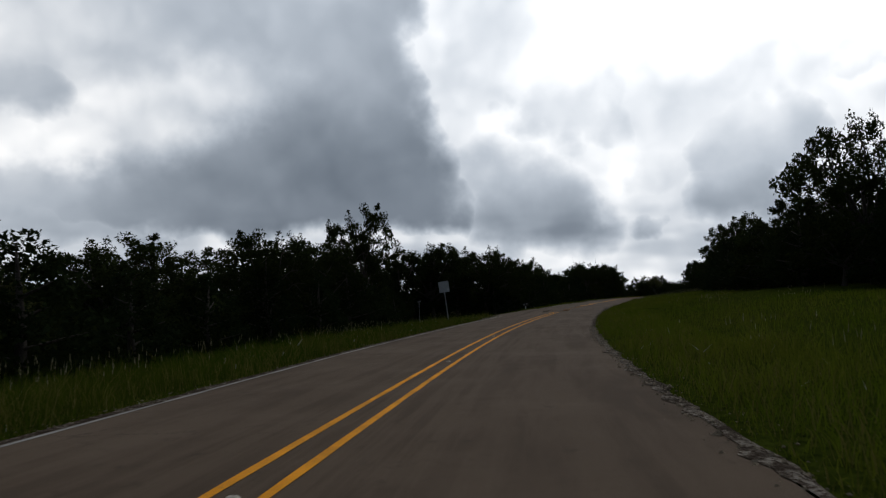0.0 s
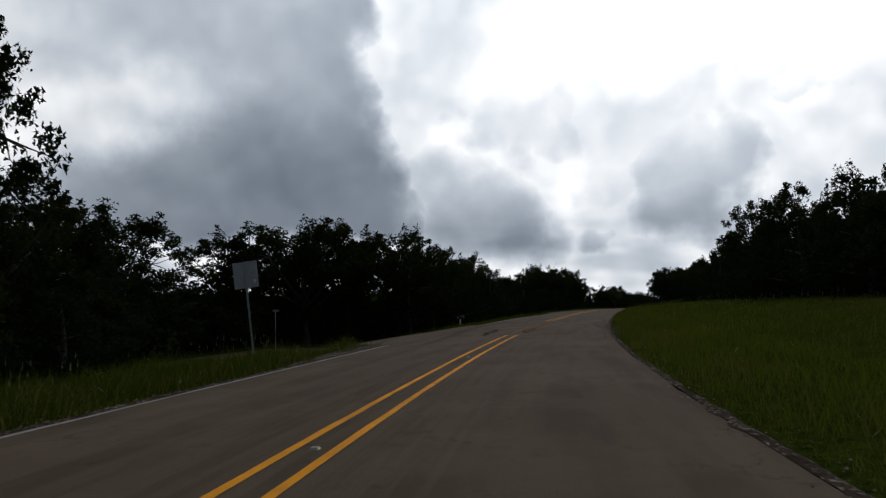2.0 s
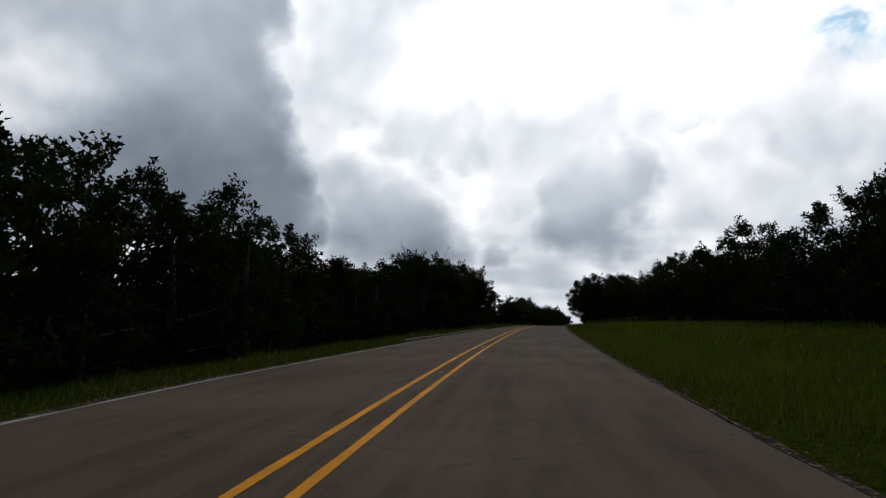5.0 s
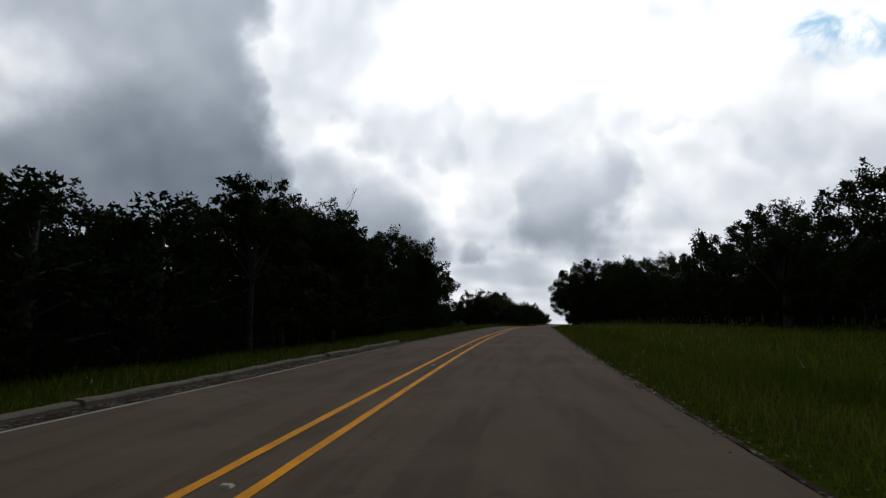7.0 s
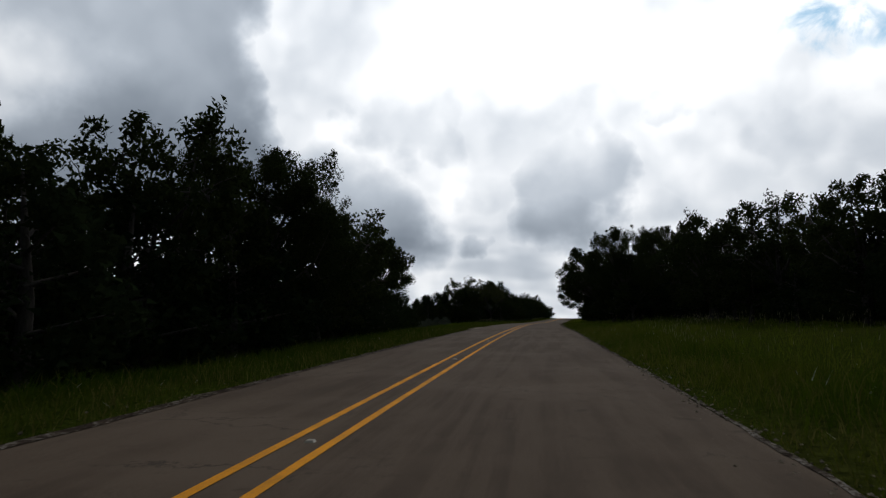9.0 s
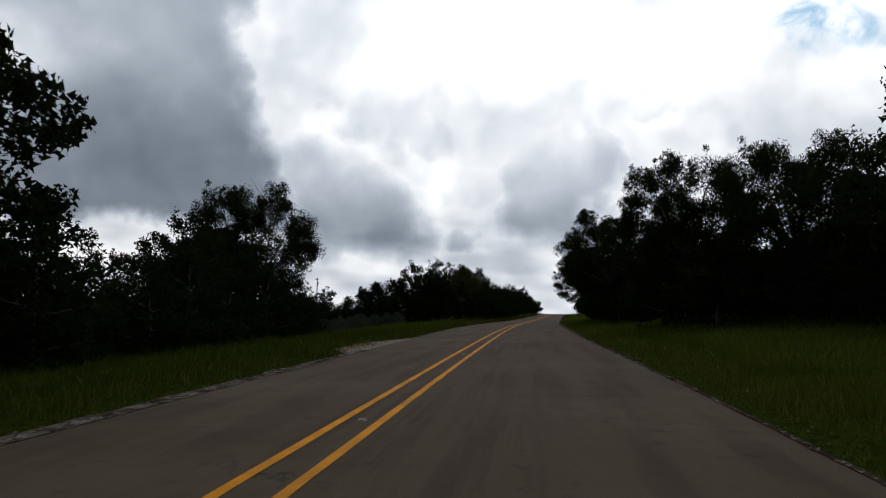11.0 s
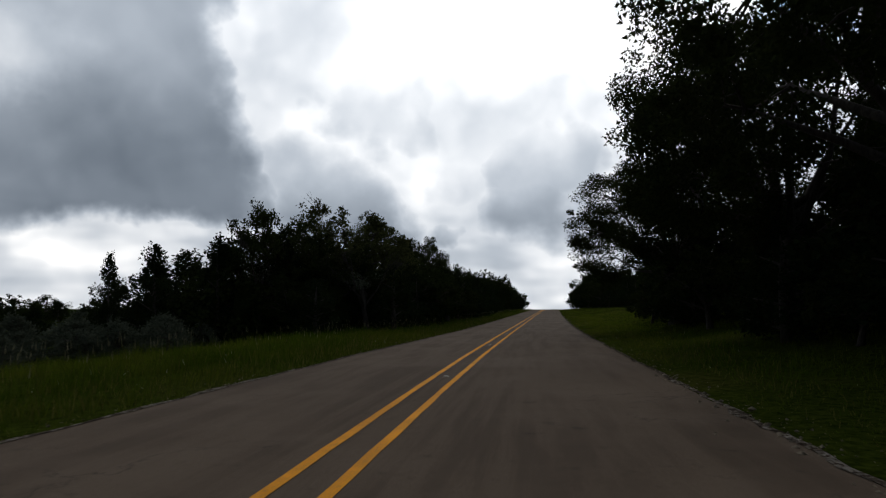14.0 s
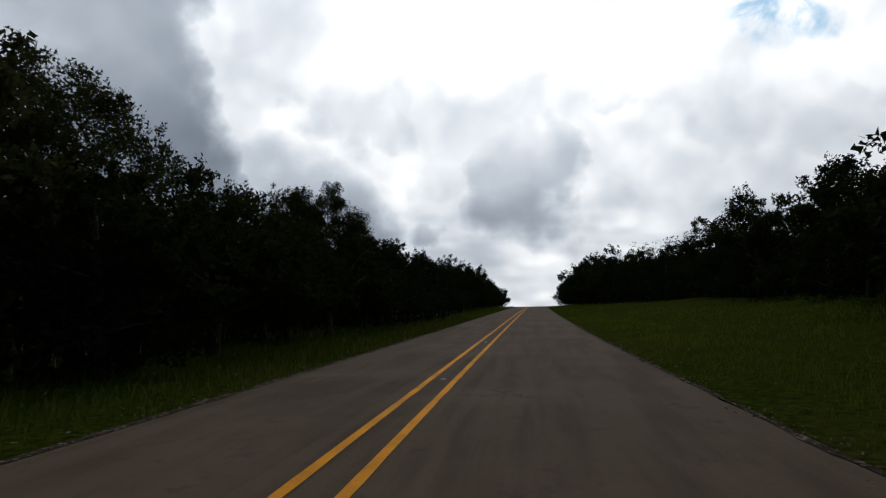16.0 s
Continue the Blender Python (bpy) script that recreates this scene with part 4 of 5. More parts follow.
def build_grass():
    rng = np.random.default_rng(7)
    for side, name, label, reach in ((-1, "verge_grass", "long green verge grass with dry seed heads", 9.0), (1, "meadow_grass", "knee-high green meadow grass beside the road", 17.0)):
        for start, end, near, far in ((-2, 130, 60000, 50000), (130, 235, 40000, 38000), (235, 285, 14000, 18000), (285, 345, 16000, 22000), (345, 460, 5000, 10000)):
            s1 = start + (end - start) * rng.random(near)
            d1 = 0.05 + 3.4 * rng.random(near) ** 1.2
            s2 = start + (end - start) * rng.random(far)
            d2 = 3.0 + (reach - 3.0) * rng.random(far) ** 1.3
            s, d = np.concatenate([s1, s2]), np.concatenate([d1, d2])
            clump = np.array([noise.noise((a * 0.55, b * 0.8 + 40 * side, 0.0)) + 0.5 * noise.noise((a * 0.13, b * 0.2, 7.0)) for a, b in zip(s, d)])
            edge = np.clip((d + 0.15 + 0.25 * clump) / 0.9, 0.12, 1.0)
            h = (0.2 + 0.36 * np.clip(0.5 + clump, 0, 1.4)) * edge * (0.5 + 0.8 * rng.random(len(s)))
            if side < 0:
                h *= np.interp(s, [0, 50, 85, 110, 200, 212, 236, 250, 300], [1.1, 1.1, 0.6, 0.55, 0.7, 0.6, 0.6, 0.85, 0.8])
                keep = ~((s > 61.0 - 0.12 * d) & (s < 81.5 + 0.3 * d))
            else:
                h *= np.interp(s, [0, 60, 100, 150, 200, 232, 265, 340], [0.95, 0.8, 0.75, 0.95, 0.8, 0.55, 0.5, 0.42]) * np.interp(d, [0, 1.5, 4, 7, 13], [0.8, 1.0, 1.0, 0.75, 0.55])
                keep = np.ones(len(s), bool)
            keep &= d > np.where((side > 0) & ((s < 30) | ((s > 232) & (s < 262))), 0.08, -0.05) + 0.3 * np.clip(0.3 - clump, 0, 1) * (d < 0.8)
            s, d, h = s[keep], d[keep], h[keep]
            l = shoulder(s, side) + side * d
            w = 0.007 + 0.009 * rng.random(len(s)) + 0.0013 * np.clip(d, 0, 12)
            tall = rng.random(len(s)) < 0.035
            h = np.where(tall, h * 1.4 + 0.06, h)
            close = d < 3.4
            # grass copy by stretch, with tree shade or open light put into its colour
            blades(name, s[close], l[close], h[close], w[close], rng, [(LIT_MEADOW if side > 0 and (start >= 285 or start < 0) else GRASS) if side > 0 or 235 <= start < 285 else SHADED_VERGE, SEED, FLOWER], (0.07, 0.003), label, 0.22 * np.clip(2.4 - d[close], 0, 1))
            slivers(name, s[~close], l[~close], h[~close], w[~close] * 0.5, rng, label, (GRASS if start == 235 or side < 0 else LIT_MEADOW) if side > 0 or start >= 235 else SHADED_VERGE)


def seed_stalks(s, l, height, rng, label):
    """Thin stems with a pale spike of seeds at the top, in one mesh."""
    n = len(s)
    p = to_world(s, l, -0.05)
    a, b = rng.random(n) * 6.283, rng.random(n) * 6.283
    lean = height * 0.22 * rng.random(n)
    tip = p + np.stack([np.cos(b) * lean, np.sin(b) * lean, height], 1)
    across = np.stack([np.cos(a), np.sin(a), np.zeros(n)], 1)
    up = (tip - p) / np.linalg.norm(tip - p, axis=1)[:, None]
    long, wide = (0.07 + 0.11 * rng.random(n))[:, None], (0.005 + 0.006 * rng.random(n))[:, None]
    other = np.cross(up, across)
    stem = np.stack([p - across * 0.003, p + across * 0.003, tip], 1)
    head = np.stack([tip - up * long * 0.3, tip + across * wide, tip + other * wide, tip - across * wide, tip - other * wide, tip + up * long], 1)
    verts = np.concatenate([stem.reshape(-1, 3), head.reshape(-1, 3)])
    f = np.array([(0, 2, 1), (0, 3, 2), (0, 4, 3), (0, 1, 4), (5, 1, 2), (5, 2, 3), (5, 3, 4), (5, 4, 1)])
    faces = np.concatenate([np.arange(n * 3).reshape(-1, 3), (n * 3 + np.arange(n)[:, None, None] * 6 + f[None]).reshape(-1, 3)])
    me = mesh_from("seed_stalks", verts, faces, [SEED, STRAW])
    me.polygons.foreach_set("material_index", np.concatenate([np.zeros(n, int), np.ones(n * 8, int)]))
    tagged(new("seed_stalks", me), label, "grass", kind="stuff")


def build_stalks():
    rng = np.random.default_rng(31)
    label = "tall dry grass stalks with pale seed spikes"
    # station range, distance range from the asphalt, side, how many
    for a, b, d0, d1, side, n in ((8, 60, 2.0, 9.0, 1, 150), (60, 150, 2.0, 9.0, 1, 420), (155, 205, 2.0, 8.5, 1, 750), (205, 235, 3.0, 7.0, 1, 60),
                                  (0, 58, 1.6, 5.0, -1, 420), (240, 310, 1.4, 5.0, -1, 420), (310, 420, 1.0, 3.5, -1, 260)):
        heart = a + (b - a) * rng.random(max(n // 18, 3)), d0 + (d1 - d0) * rng.random(max(n // 18, 3))
        pick = rng.integers(0, len(heart[0]), n)
        s = np.clip(heart[0][pick] + rng.normal(size=n) * 1.6, a, b)
        d = np.clip(heart[1][pick] + rng.normal(size=n) * 0.7, d0, d1)
        seed_stalks(s, shoulder(s, side) + side * d, 0.42 + 0.4 * rng.random(n), rng, label)


build_grass()
build_stalks()


# ---------------------------------------------------------------- road's edges and side road
def pebbles(name, s, l, size, rng, mat, label, category):
    """Loose stones, each a small uneven lump, in one mesh."""
    n = len(s)
    p = to_world(s, l, 0.0)
    p[:, 2] -= relief(s, l) * (np.abs(l) < 5)
    shape = np.array([(1, 0, 0), (-0.2, 0.9, 0.1), (-0.9, -0.1, 0), (0.1, -1, 0.05), (0.1, 0.1, 0.75), (0, 0, -0.5)], float)
    turn = rng.random(n) * 6.283
    c, q = np.cos(turn), np.sin(turn)
    v = shape[None] * (0.7 + 0.6 * rng.random((n, 6, 1)))
    x = v[..., 0] * c[:, None] - v[..., 1] * q[:, None]
    y = v[..., 0] * q[:, None] + v[..., 1] * c[:, None]
    verts = np.stack([x, y, v[..., 2]], -1) * size[:, None, None] + p[:, None]
    f = np.array([(0, 1, 4), (1, 2, 4), (2, 3, 4), (3, 0, 4), (1, 0, 5), (2, 1, 5), (3, 2, 5), (0, 3, 5)])
    faces = (np.arange(n)[:, None, None] * 6 + f[None]).reshape(-1, 3)
    tagged(new(name, mesh_from(name, verts.reshape(-1, 3), faces, mat)), label, category, kind="stuff")


def build_edges():
    rng = np.random.default_rng(12)
    # pale broken shoulder strips on the right, gravel on the left
    for a, b, inner, outer, mat in ((3, 36, -0.16, 0.16, PALE_EDGE), (36, 62, -0.05, 0.16, DARK_EDGE), (62, 134, -0.05, 0.12, DARK_EDGE), (134, 174, -0.05, 0.1, PALE_EDGE),
                                    (174, 232, -0.06, 0.13, DARK_EDGE), (232, 262, -0.1, 0.12, PALE_EDGE), (262, 345, -0.05, 0.12, DARK_EDGE)):
        q = np.arange(a, b + 0.01, 0.25)
        e = right_edge(q)
        broken = np.array([noise.noise((v * 0.45, 21.0, 0)) + 0.7 * noise.noise((v * 1.7, 33.0, 0)) for v in q])
        inside = e + outer - (outer - inner) * np.clip(0.75 + 1.0 * broken, 0.05, 1.4)
        inside = np.minimum(inside, e - 0.02)
        strip = new("trim", ribbon("shoulder", q, inside, e + outer, [0.008, 0.012, -0.03], mat, 3, 0.0, 0.08))
        tagged(strip, "crumbled gravel strip along the asphalt's edge", "road shoulder", kind="structure")
    for a, b, inner, outer, mat in ((-20, 62, -0.3, 0.06, DARK_EDGE), (82, 122, -0.2, 0.12, DARK_EDGE), (119, 153, -0.62, 0.06, DARK_EDGE), (150, 200, -0.3, 0.05, DARK_EDGE), (198, 213, -0.35, 0.1, PALE_EDGE), (211, 222, -1.25, 0.05, PALE_GRAVEL), (222, 262, -0.1, 0.05, PALE_EDGE), (262, 345, -0.16, 0.06, DARK_EDGE)):
        q = np.arange(a, b + 0.01, 0.25)
        e = left_edge(q)
        taper = np.clip(np.minimum(q - a, b - q) / 3.0, 0.15, 1.0) if inner < -1 else 1.0
        strip = new("trim", ribbon("shoulder", q, e + outer, e + inner * taper, [0.008, 0.012, -0.03], mat, 3, 0.06, 0.16))
        tagged(strip, "crumbled gravel strip along the asphalt's edge", "road shoulder", kind="structure")
    n = 5200
    s = rng.random(n) * 330
    l = right_edge(s) + rng.normal(size=n) * 0.22 + 0.12
    pebbles("loose_gravel", s, l, 0.006 + 0.024 * rng.random(n) ** 3, rng, PALE_GRAVEL, "loose pale stones along the road's edge", "gravel")
    s = np.concatenate([rng.random(900) * 60, 80 + rng.random(1500) * 250, 118 + rng.random(1200) * 36, 211 + rng.random(500) * 11])
    l = left_edge(s) - np.abs(rng.normal(size=len(s))) * 0.3
    pebbles("loose_gravel", s, l, 0.008 + 0.022 * rng.random(len(s)) ** 3, rng, PALE_GRAVEL, "loose pale stones along the road's edge", "gravel")
    # broken lumps of asphalt where the edge crumbles
    s = np.concatenate([3 + rng.random(420) * 33, 134 + rng.random(260) * 40, 232 + rng.random(240) * 30])
    l = right_edge(s) + rng.normal(size=len(s)) * 0.09 - 0.02
    pebbles("broken_asphalt", s, l, 0.015 + 0.05 * rng.random(len(s)) ** 2, rng, PALE_GRAVEL, "pale broken lumps of the asphalt's crumbling edge", "rubble")
    s = 62 + rng.random(900) * 24
    l = right_edge(s) - np.abs(rng.normal(size=900)) * 0.45 + 0.1
    pebbles("loose_gravel", s, l, 0.006 + 0.03 * rng.random(900) ** 3, rng, GREY_GRAVEL, "brown gravel washed over the asphalt's edge", "gravel")
    # gravel dragged out of the side road: a loose trail across the lane, a heap where the centre lines are worn away
    k = 420
    s = np.concatenate([66.5 + 6.5 * rng.random(k), 68.5 + 5.0 * rng.random(300), 66 + 22 * rng.random(400)])
    l = np.concatenate([-1.2 - (s[:k] - 66.5) * 0.05 + rng.normal(size=k) * 0.14, 0.45 + rng.normal(size=300) * 0.17, -0.5 + rng.normal(size=400) * 1.3])
    size = np.concatenate([0.008 + 0.03 * rng.random(k + 300) ** 2.5, 0.005 + 0.014 * rng.random(400) ** 3])
    pebbles("spilled_gravel", s, l, size, rng, DARK_GRAVEL, "dark gravel spilled across the junction", "gravel")
    # brown gravel apron where wheels cut the corner
    s = 66.0 + 9.0 * rng.random(1100)
    l = 4.2 + 0.75 * rng.random(1100) + rng.normal(size=1100) * 0.08
    pebbles("loose_gravel", s, l, 0.006 + 0.026 * rng.random(1100) ** 3, rng, GREY_GRAVEL, "brown gravel washed over the asphalt's edge", "gravel")


def paint_flakes():
    """Scraps of yellow paint, thin ragged plates, where turning wheels wore the centre lines away."""
    rng = np.random.default_rng(44)
    n = 300
    s = 67.5 + 19.5 * rng.random(n) ** 0.7
    l = np.where(rng.random(n) < 0.35, -0.13, 0.33) + rng.normal(size=n) * 0.035
    heap = rng.random(n) < 0.2
    s, l = np.where(heap, 69.5 + 3.6 * rng.random(n), s), np.where(heap, 0.46 + 0.12 * rng.normal(size=n), l)
    p, f, r = on_axis(s)
    p[:, :2] += r * l[:, None]
    a = np.arange(6) * 2 * np.pi / 6
    long, wide = 0.03 + 0.13 * rng.random(n) ** 2, 0.015 + 0.03 * rng.random(n)
    edge = 0.6 + 0.5 * rng.random((n, 6))
    v = f[:, None, :] * (np.cos(a)[None] * long[:, None] * edge)[..., None] + r[:, None, :] * (np.sin(a)[None] * wide[:, None] * edge)[..., None]
    top = np.concatenate([p[:, None, :2] + v, np.broadcast_to(p[:, None, 2:] + 0.006, (n, 6, 1))], 2)
    low = top + v_down(top.shape, 0.012)
    verts = np.concatenate([top, low], 1).reshape(-1, 3)
    ring = np.arange(6)
    faces = [tuple(k * 12 + ring) for k in range(n)] + [(k * 12 + j, k * 12 + 6 + j, k * 12 + 6 + (j + 1) % 6, k * 12 + (j + 1) % 6) for k in range(n) for j in range(6)]
    faces = [tuple(int(i) for i in q) for q in faces]
    tagged(new("paint_flakes", mesh_from("paint_flakes", verts, faces, FLAKED_YELLOW)), "worn scraps of yellow centre line paint", "road marking", kind="stuff")


def v_down(shape, depth):
    out = np.zeros(shape)
    out[..., 2] = -depth
    return out


def build_side_road():
    """Asphalt mouth of a lane that leaves on the left and drops away under the trees."""
    verts, faces, n = [], [], 15
    for k in range(n):
        u = k / (n - 1)
        out = 3.5 + 15.5 * u
        half = 3.4 * (1 - u) ** 3 + 7.6
        mid = 71.2 + 0.6 * u
        for j in range(7):
            s = mid + half * (j / 3 - 1)
            p = to_world(s, -out, 0.0)[0]
            verts.append((p[0], p[1], p[2] + 0.015))
    for k in range(n - 1):
        for j in range(6):
            a = k * 7 + j
            faces.append((a, a + 1, a + 8, a + 7))
    tagged(new("road", mesh_from("side_road", verts, faces, ASPHALT, True)), "asphalt mouth of a lane joining the road", "road", kind="structure")
    q = np.arange(52.0, 62.5, 0.25)
    e = left_edge(q)
    tagged(new("trim", ribbon("apron", q, e + 0.02, e - 0.3 - 1.1 * (q - 52) / 10, [0.008, 0.014, 0.0], PALE_EDGE, 3, 0.03, 0.15)), "broken pale gravel apron at the junction's corner", "road shoulder", kind="structure")

    # a dark tyre-worn arc and a tar seam across the junction
    q = np.arange(58.0, 92.0, 0.4)
    mid = np.interp(q, [58, 64, 68, 72.5, 77.5, 84, 92], [-2.5, -2.6, -2.8, -3.3, -3.5, -3.25, -3.0])
    half = 0.24 * np.clip(np.minimum(q - 58.0, 92.0 - q) / 8.0, 0.08, 1.0)
    tagged(new("trim", ribbon("worn_arc", q, mid - half, mid + half, 0.006, TAR, 2, 0.08, 0.08)), "dark tyre-worn arc across the junction's asphalt", "road patch", kind="structure")
    q = np.arange(56.0, 67.0, 0.4)
    mid = -4.0 - 1.2 * (q - 56.0) / 11.0
    half = 0.11 * np.clip(np.minimum(q - 56.0, 67.0 - q) / 3.0, 0.1, 1.0)
    tagged(new("trim", ribbon("tar_seam", q, mid - half, mid + half, 0.02, TAR, 2, 0.14, 0.14)), "dark tar seam along the junction's broken asphalt", "road patch", kind="structure")


def build_kerb():
    """A low concrete kerb of cast lengths along the left edge."""
    root = tagged(new("kerb"), "low weathered concrete kerb beside the asphalt", "kerb", kind="structure")
    for k in range(15):
        a, b = 119.5 + k * 2.2, 119.5 + k * 2.2 + 2.17
        q = np.linspace(a, b, 4)
        e = left_edge(q) - 0.3 - 0.05 * math.sin(k) - 0.03 * math.sin(k * 2.3)
        p, _, r = on_axis(q)
        rows = []
        for off, z in ((0.0, -0.05), (-0.012, 0.06), (-0.045, 0.085), (-0.185, 0.09), (-0.225, 0.065), (-0.235, -0.1)):
            v = p.copy()
            v[:, :2] += r * (e + off)[:, None]
            v[:, 2] += z + 0.014 * math.sin(k * 2.7) + 0.01 * np.sin(q * 3.1)
            rows.append(v)
        verts = np.stack(rows, 1).reshape(-1, 3)
        faces = [(i * 6 + j, i * 6 + j + 1, i * 6 + j + 7, i * 6 + j + 6) for i in range(3) for j in range(5)] + [(5, 4, 3, 2, 1, 0), (18, 19, 20, 21, 22, 23)]
        part("kerbstone", mesh_from("kerbstone", verts, faces, CONCRETE), root)


def build_markers():
    """Low square markers between the centre lines, every forty feet."""
    bm = box_bm((0.1, 0.1, 0.022), (0, 0, 0.011))
    for v in bm.verts:
        if v.co.z > 0.015:
            v.co.x *= 0.7
            v.co.y *= 0.6
    me = from_bm("marker", bm, CREAM)
    s = 5.0
    while s < 420:
        if not 66 < s < 86:
            p, f, r = on_axis(s)
            ob = new("road_marker", me)
            ob.matrix_basis = pose(p[0][0] + r[0][0] * 0.1, p[0][1] + r[0][1] * 0.1, p[0][2] + 0.0, 0, 0, -math.degrees(math.atan2(*f[0])))
            tagged(ob, "small cream reflective marker stuck between the lines", "road marker", "centre line markers")
        s += 12.19


build_edges()
paint_flakes()
build_side_road()
build_kerb()
build_markers()


# ---------------------------------------------------------------- roadside things
def stand(root, s, l, turn=0.0, lean=(0.0, 0.0)):
    p = to_world(s, l)[0]
    h = math.degrees(float(np.interp(s, STATIONS, HEAD)))
    root.matrix_basis = pose(p[0], p[1], p[2] - 0.05, lean[0], lean[1], -h + turn)


def rounded_plate(w, h, thick, corner, mat, name):
    bm = bmesh.new()
    pts = []
    for cx, cz, a0 in ((w / 2 - corner, h / 2 - corner, 0), (-w / 2 + corner, h / 2 - corner, 90), (-w / 2 + corner, -h / 2 + corner, 180), (w / 2 - corner, -h / 2 + corner, 270)):
        for k in range(5):
            a = radians(a0 + k * 22.5)
            pts.append(bm.verts.new((cx + corner * math.cos(a), 0, cz + corner * math.sin(a))))
    face = bm.faces.new(pts)
    got = bmesh.ops.extrude_face_region(bm, geom=[face])
    bmesh.ops.translate(bm, verts=[v for v in got["geom"] if isinstance(v, bmesh.types.BMVert)], vec=(0, thick, 0))
    bmesh.ops.recalc_face_normals(bm, faces=bm.faces[:])
    return from_bm(name, bm, mat)


def channel_post(height, w, d, mat, name):
    """A folded U-section sign post."""
    prof = [(-w / 2, 0), (-w / 2 + 0.012, 0), (-w / 4, d), (w / 4, d), (w / 2 - 0.012, 0), (w / 2, 0), (w / 4 + 0.006, d + 0.005), (-w / 4 - 0.006, d + 0.005)]
    verts = [(x, y, z) for z in (-0.2, height) for x, y in prof]
    n = len(prof)
    faces = [(j, (j + 1) % n, n + (j + 1) % n, n + j) for j in range(n)] + [tuple(range(n))[::-1], tuple(range(n, 2 * n))]
    return mesh_from(name, verts, faces, mat)


def road_sign():
    """A square warning sign for oncoming traffic: from here only its bare back shows."""
    root = tagged(new("road_sign"), "square metal road sign seen from its bare back", "road sign")
    part("post", channel_post(3.35, 0.075, 0.035, STEEL, "post"), root)
    board = part("board", rounded_plate(0.86, 0.92, 0.004, 0.03, SHEET, "board"), root, "plain grey aluminium back of the board")
    board.location = (0, 0.045, 2.98)
    sticker = part("sticker", rounded_plate(0.07, 0.11, 0.002, 0.008, WHITE_PAINT, "sticker"), board, "small white label on the board's back")
    sticker.location = (0.3, -0.005, -0.25)
    for z in (2.7, 3.25):
        bm = bmesh.new()
        bmesh.ops.create_cone(bm, cap_ends=True, segments=6, radius1=0.014, radius2=0.014, depth=0.02, matrix=Matrix.Translation((0, 0.028, z)) @ Matrix.Rotation(radians(90), 4, "X"))
        part("bolt", from_bm("bolt", bm, STEEL), root)
    stand(root, 57.8, -7.95, 8, (0, -6.0))


def name_sign():
    """A thin post with a small street-name blade across its top."""
    root = tagged(new("street_name_sign"), "thin steel post with a small pale name blade", "street sign")
    v, f = tube([(0, 0, -0.2), (0, 0, 1.2), (0, 0, 2.55)], [0.025, 0.025, 0.025], 10)
    part("post", mesh_from("post", v, f, STEEL, True), root)
    v, f = tube([(0, 0, 2.54), (0, 0, 2.6)], [0.032, 0.03], 10)
    part("cap", mesh_from("cap", v, f, STEEL), root)
    blade = part("blade", rounded_plate(0.5, 0.13, 0.004, 0.02, SHEET, "blade"), root, "pale metal blade with a row of small marks")
    blade.location = (0, -0.002, 2.66)
    x = -0.18
    for k, w in enumerate((0.03, 0.024, 0.03, 0.02, 0.03, 0.026, 0.03, 0.04)):
        bar = part("bar", rounded_plate(w, 0.06, 0.002, 0.004, BLACK_PAINT, "bar"), blade)
        bar.location = (x + k * 0.048, -0.003, 0)
    stand(root, 80, -18.1, 15)


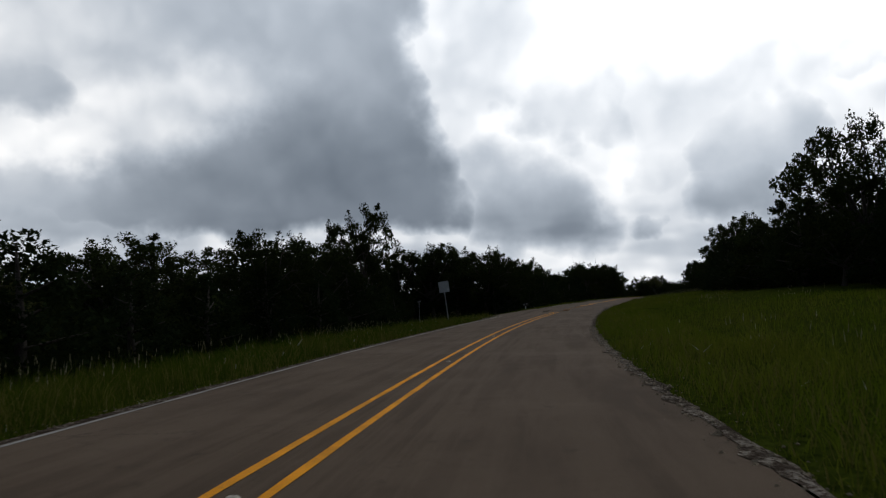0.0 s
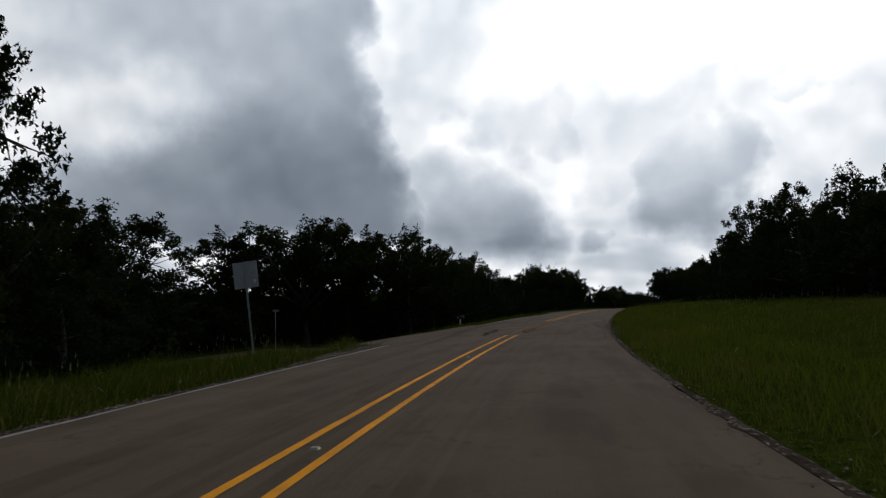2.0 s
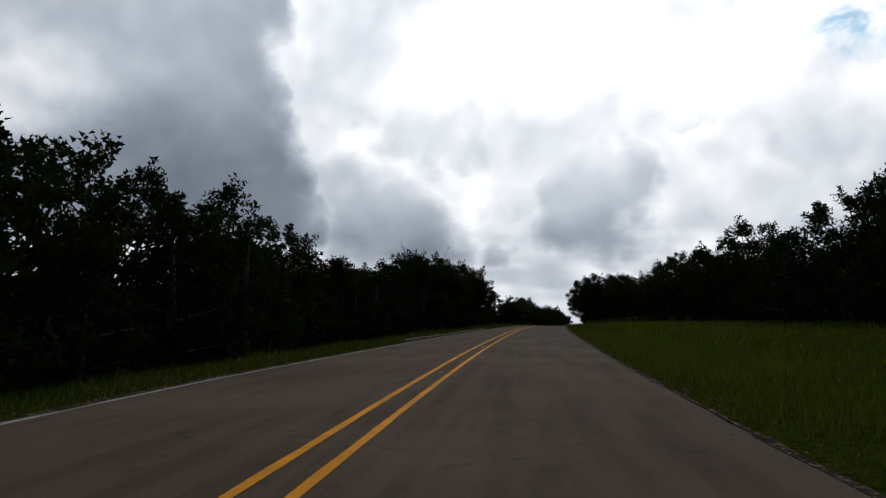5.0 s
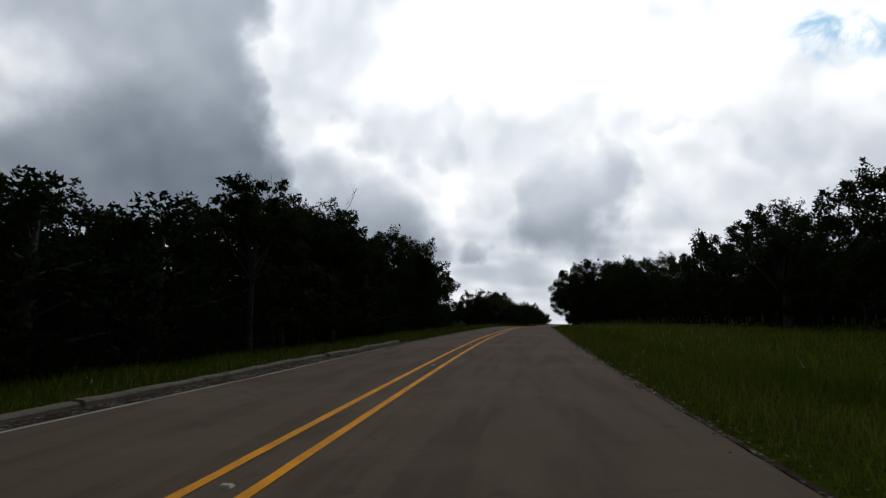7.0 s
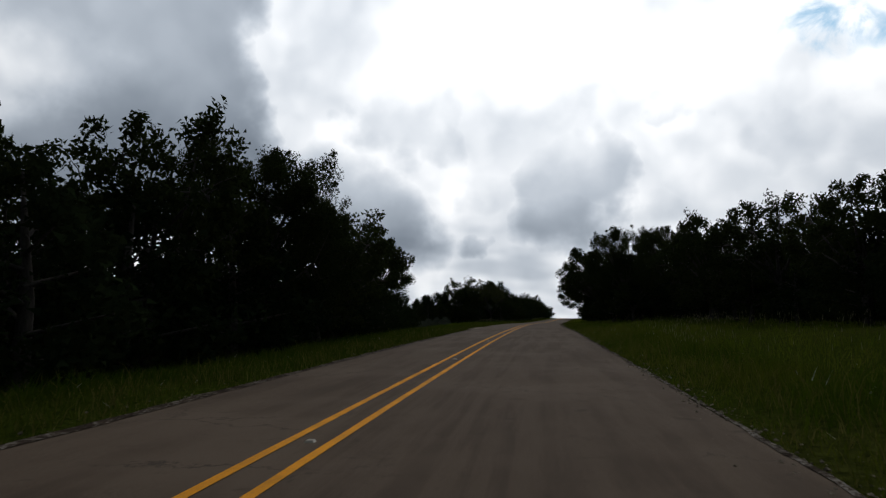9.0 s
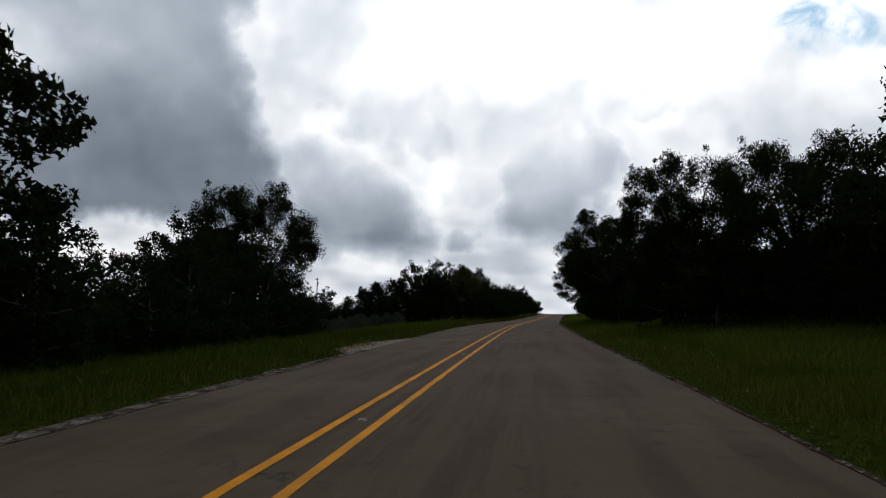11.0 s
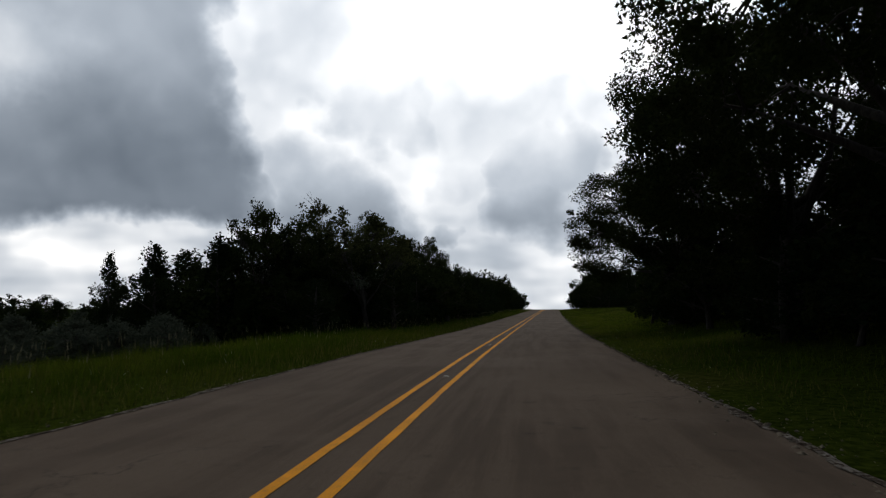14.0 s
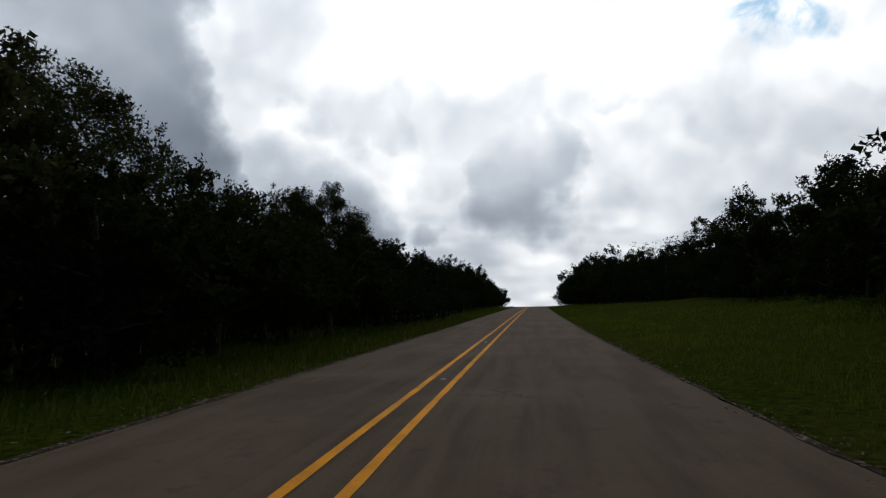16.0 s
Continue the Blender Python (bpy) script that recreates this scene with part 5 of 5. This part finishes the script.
def mailbox():
    """A dark arched mailbox on a short white post, with a flag and a small reflector."""
    root = tagged(new("mailbox"), "dark metal mailbox on a short white post in the grass", "mailbox")
    part("post", from_bm("post", box_bm((0.085, 0.085, 0.84), (0, 0, 0.26), 0.008), WHITE_PAINT), root, "white painted wooden post")
    part("bracket", from_bm("bracket", box_bm((0.6, 0.16, 0.03), (0, 0, 0.69), 0.004), POLE_WOOD), root)
    prof = [(0.1 * math.cos(radians(a)), 0.17 + 0.1 * math.sin(radians(a))) for a in range(0, 181, 15)]
    prof = [(0.1, 0.0)] + prof + [(-0.1, 0.0)]
    n = len(prof)
    verts = [(x, y, 0.705 + z) for x in (-0.33, 0.29) for y, z in prof]
    faces = [(j, (j + 1) % n, n + (j + 1) % n, n + j) for j in range(n)] + [tuple(range(n))[::-1], tuple(range(n, 2 * n))]
    part("box", mesh_from("box", verts, faces, BLACK_PAINT), root, "arched black enamel box")
    verts = [(x, y * 1.05, 0.7 + z * 1.03) for x in (0.29, 0.31) for y, z in prof]
    door = part("door", mesh_from("door", verts, faces, BLACK_PAINT), root)
    part("pull", from_bm("pull", box_bm((0.02, 0.04, 0.015), (0.32, 0, 0.9), 0.004), STEEL), door)
    part("label", rounded_plate(0.12, 0.045, 0.002, 0.006, WHITE_PAINT, "label"), root, "small pale plate with no legible writing").location = (-0.17, -0.105, 0.81)
    part("flag", from_bm("flag", box_bm((0.05, 0.008, 0.16), (0.14, -0.107, 0.9), 0.002), STEEL), root)
    stand(root, 93.2, -8.0, 0)


def utility_pole(s, l, height):
    root = tagged(new("utility_pole"), "distant wooden utility pole above the far hedge", "utility pole")
    v, f = tube([(0, 0, -0.5), (0, 0, height * 0.5), (0, 0, height)], [0.16, 0.14, 0.11], 9)
    part("pole", mesh_from("pole", v, f, POLE_WOOD, True), root)
    part("crossarm", from_bm("crossarm", box_bm((1.6, 0.1, 0.12), (0, 0.12, height - 0.5), 0.01), POLE_WOOD), root)
    for x in (-0.7, 0.0, 0.7):
        v, f = tube([(x, 0.12, height - 0.44), (x, 0.12, height - 0.34), (x, 0.12, height - 0.24)], [0.03, 0.055, 0.035], 8)
        part("insulator", mesh_from("insulator", v, f, CREAM, True), root)
    v, f = tube([(0.28, 0, height - 2.0), (0.28, 0, height - 1.2)], [0.18, 0.18], 10)
    part("transformer", mesh_from("transformer", v, f, STEEL, True), root)
    stand(root, s, l, 70)
    return root


road_sign()
name_sign()
mailbox()
utility_pole(369, -59.5, 9.5)
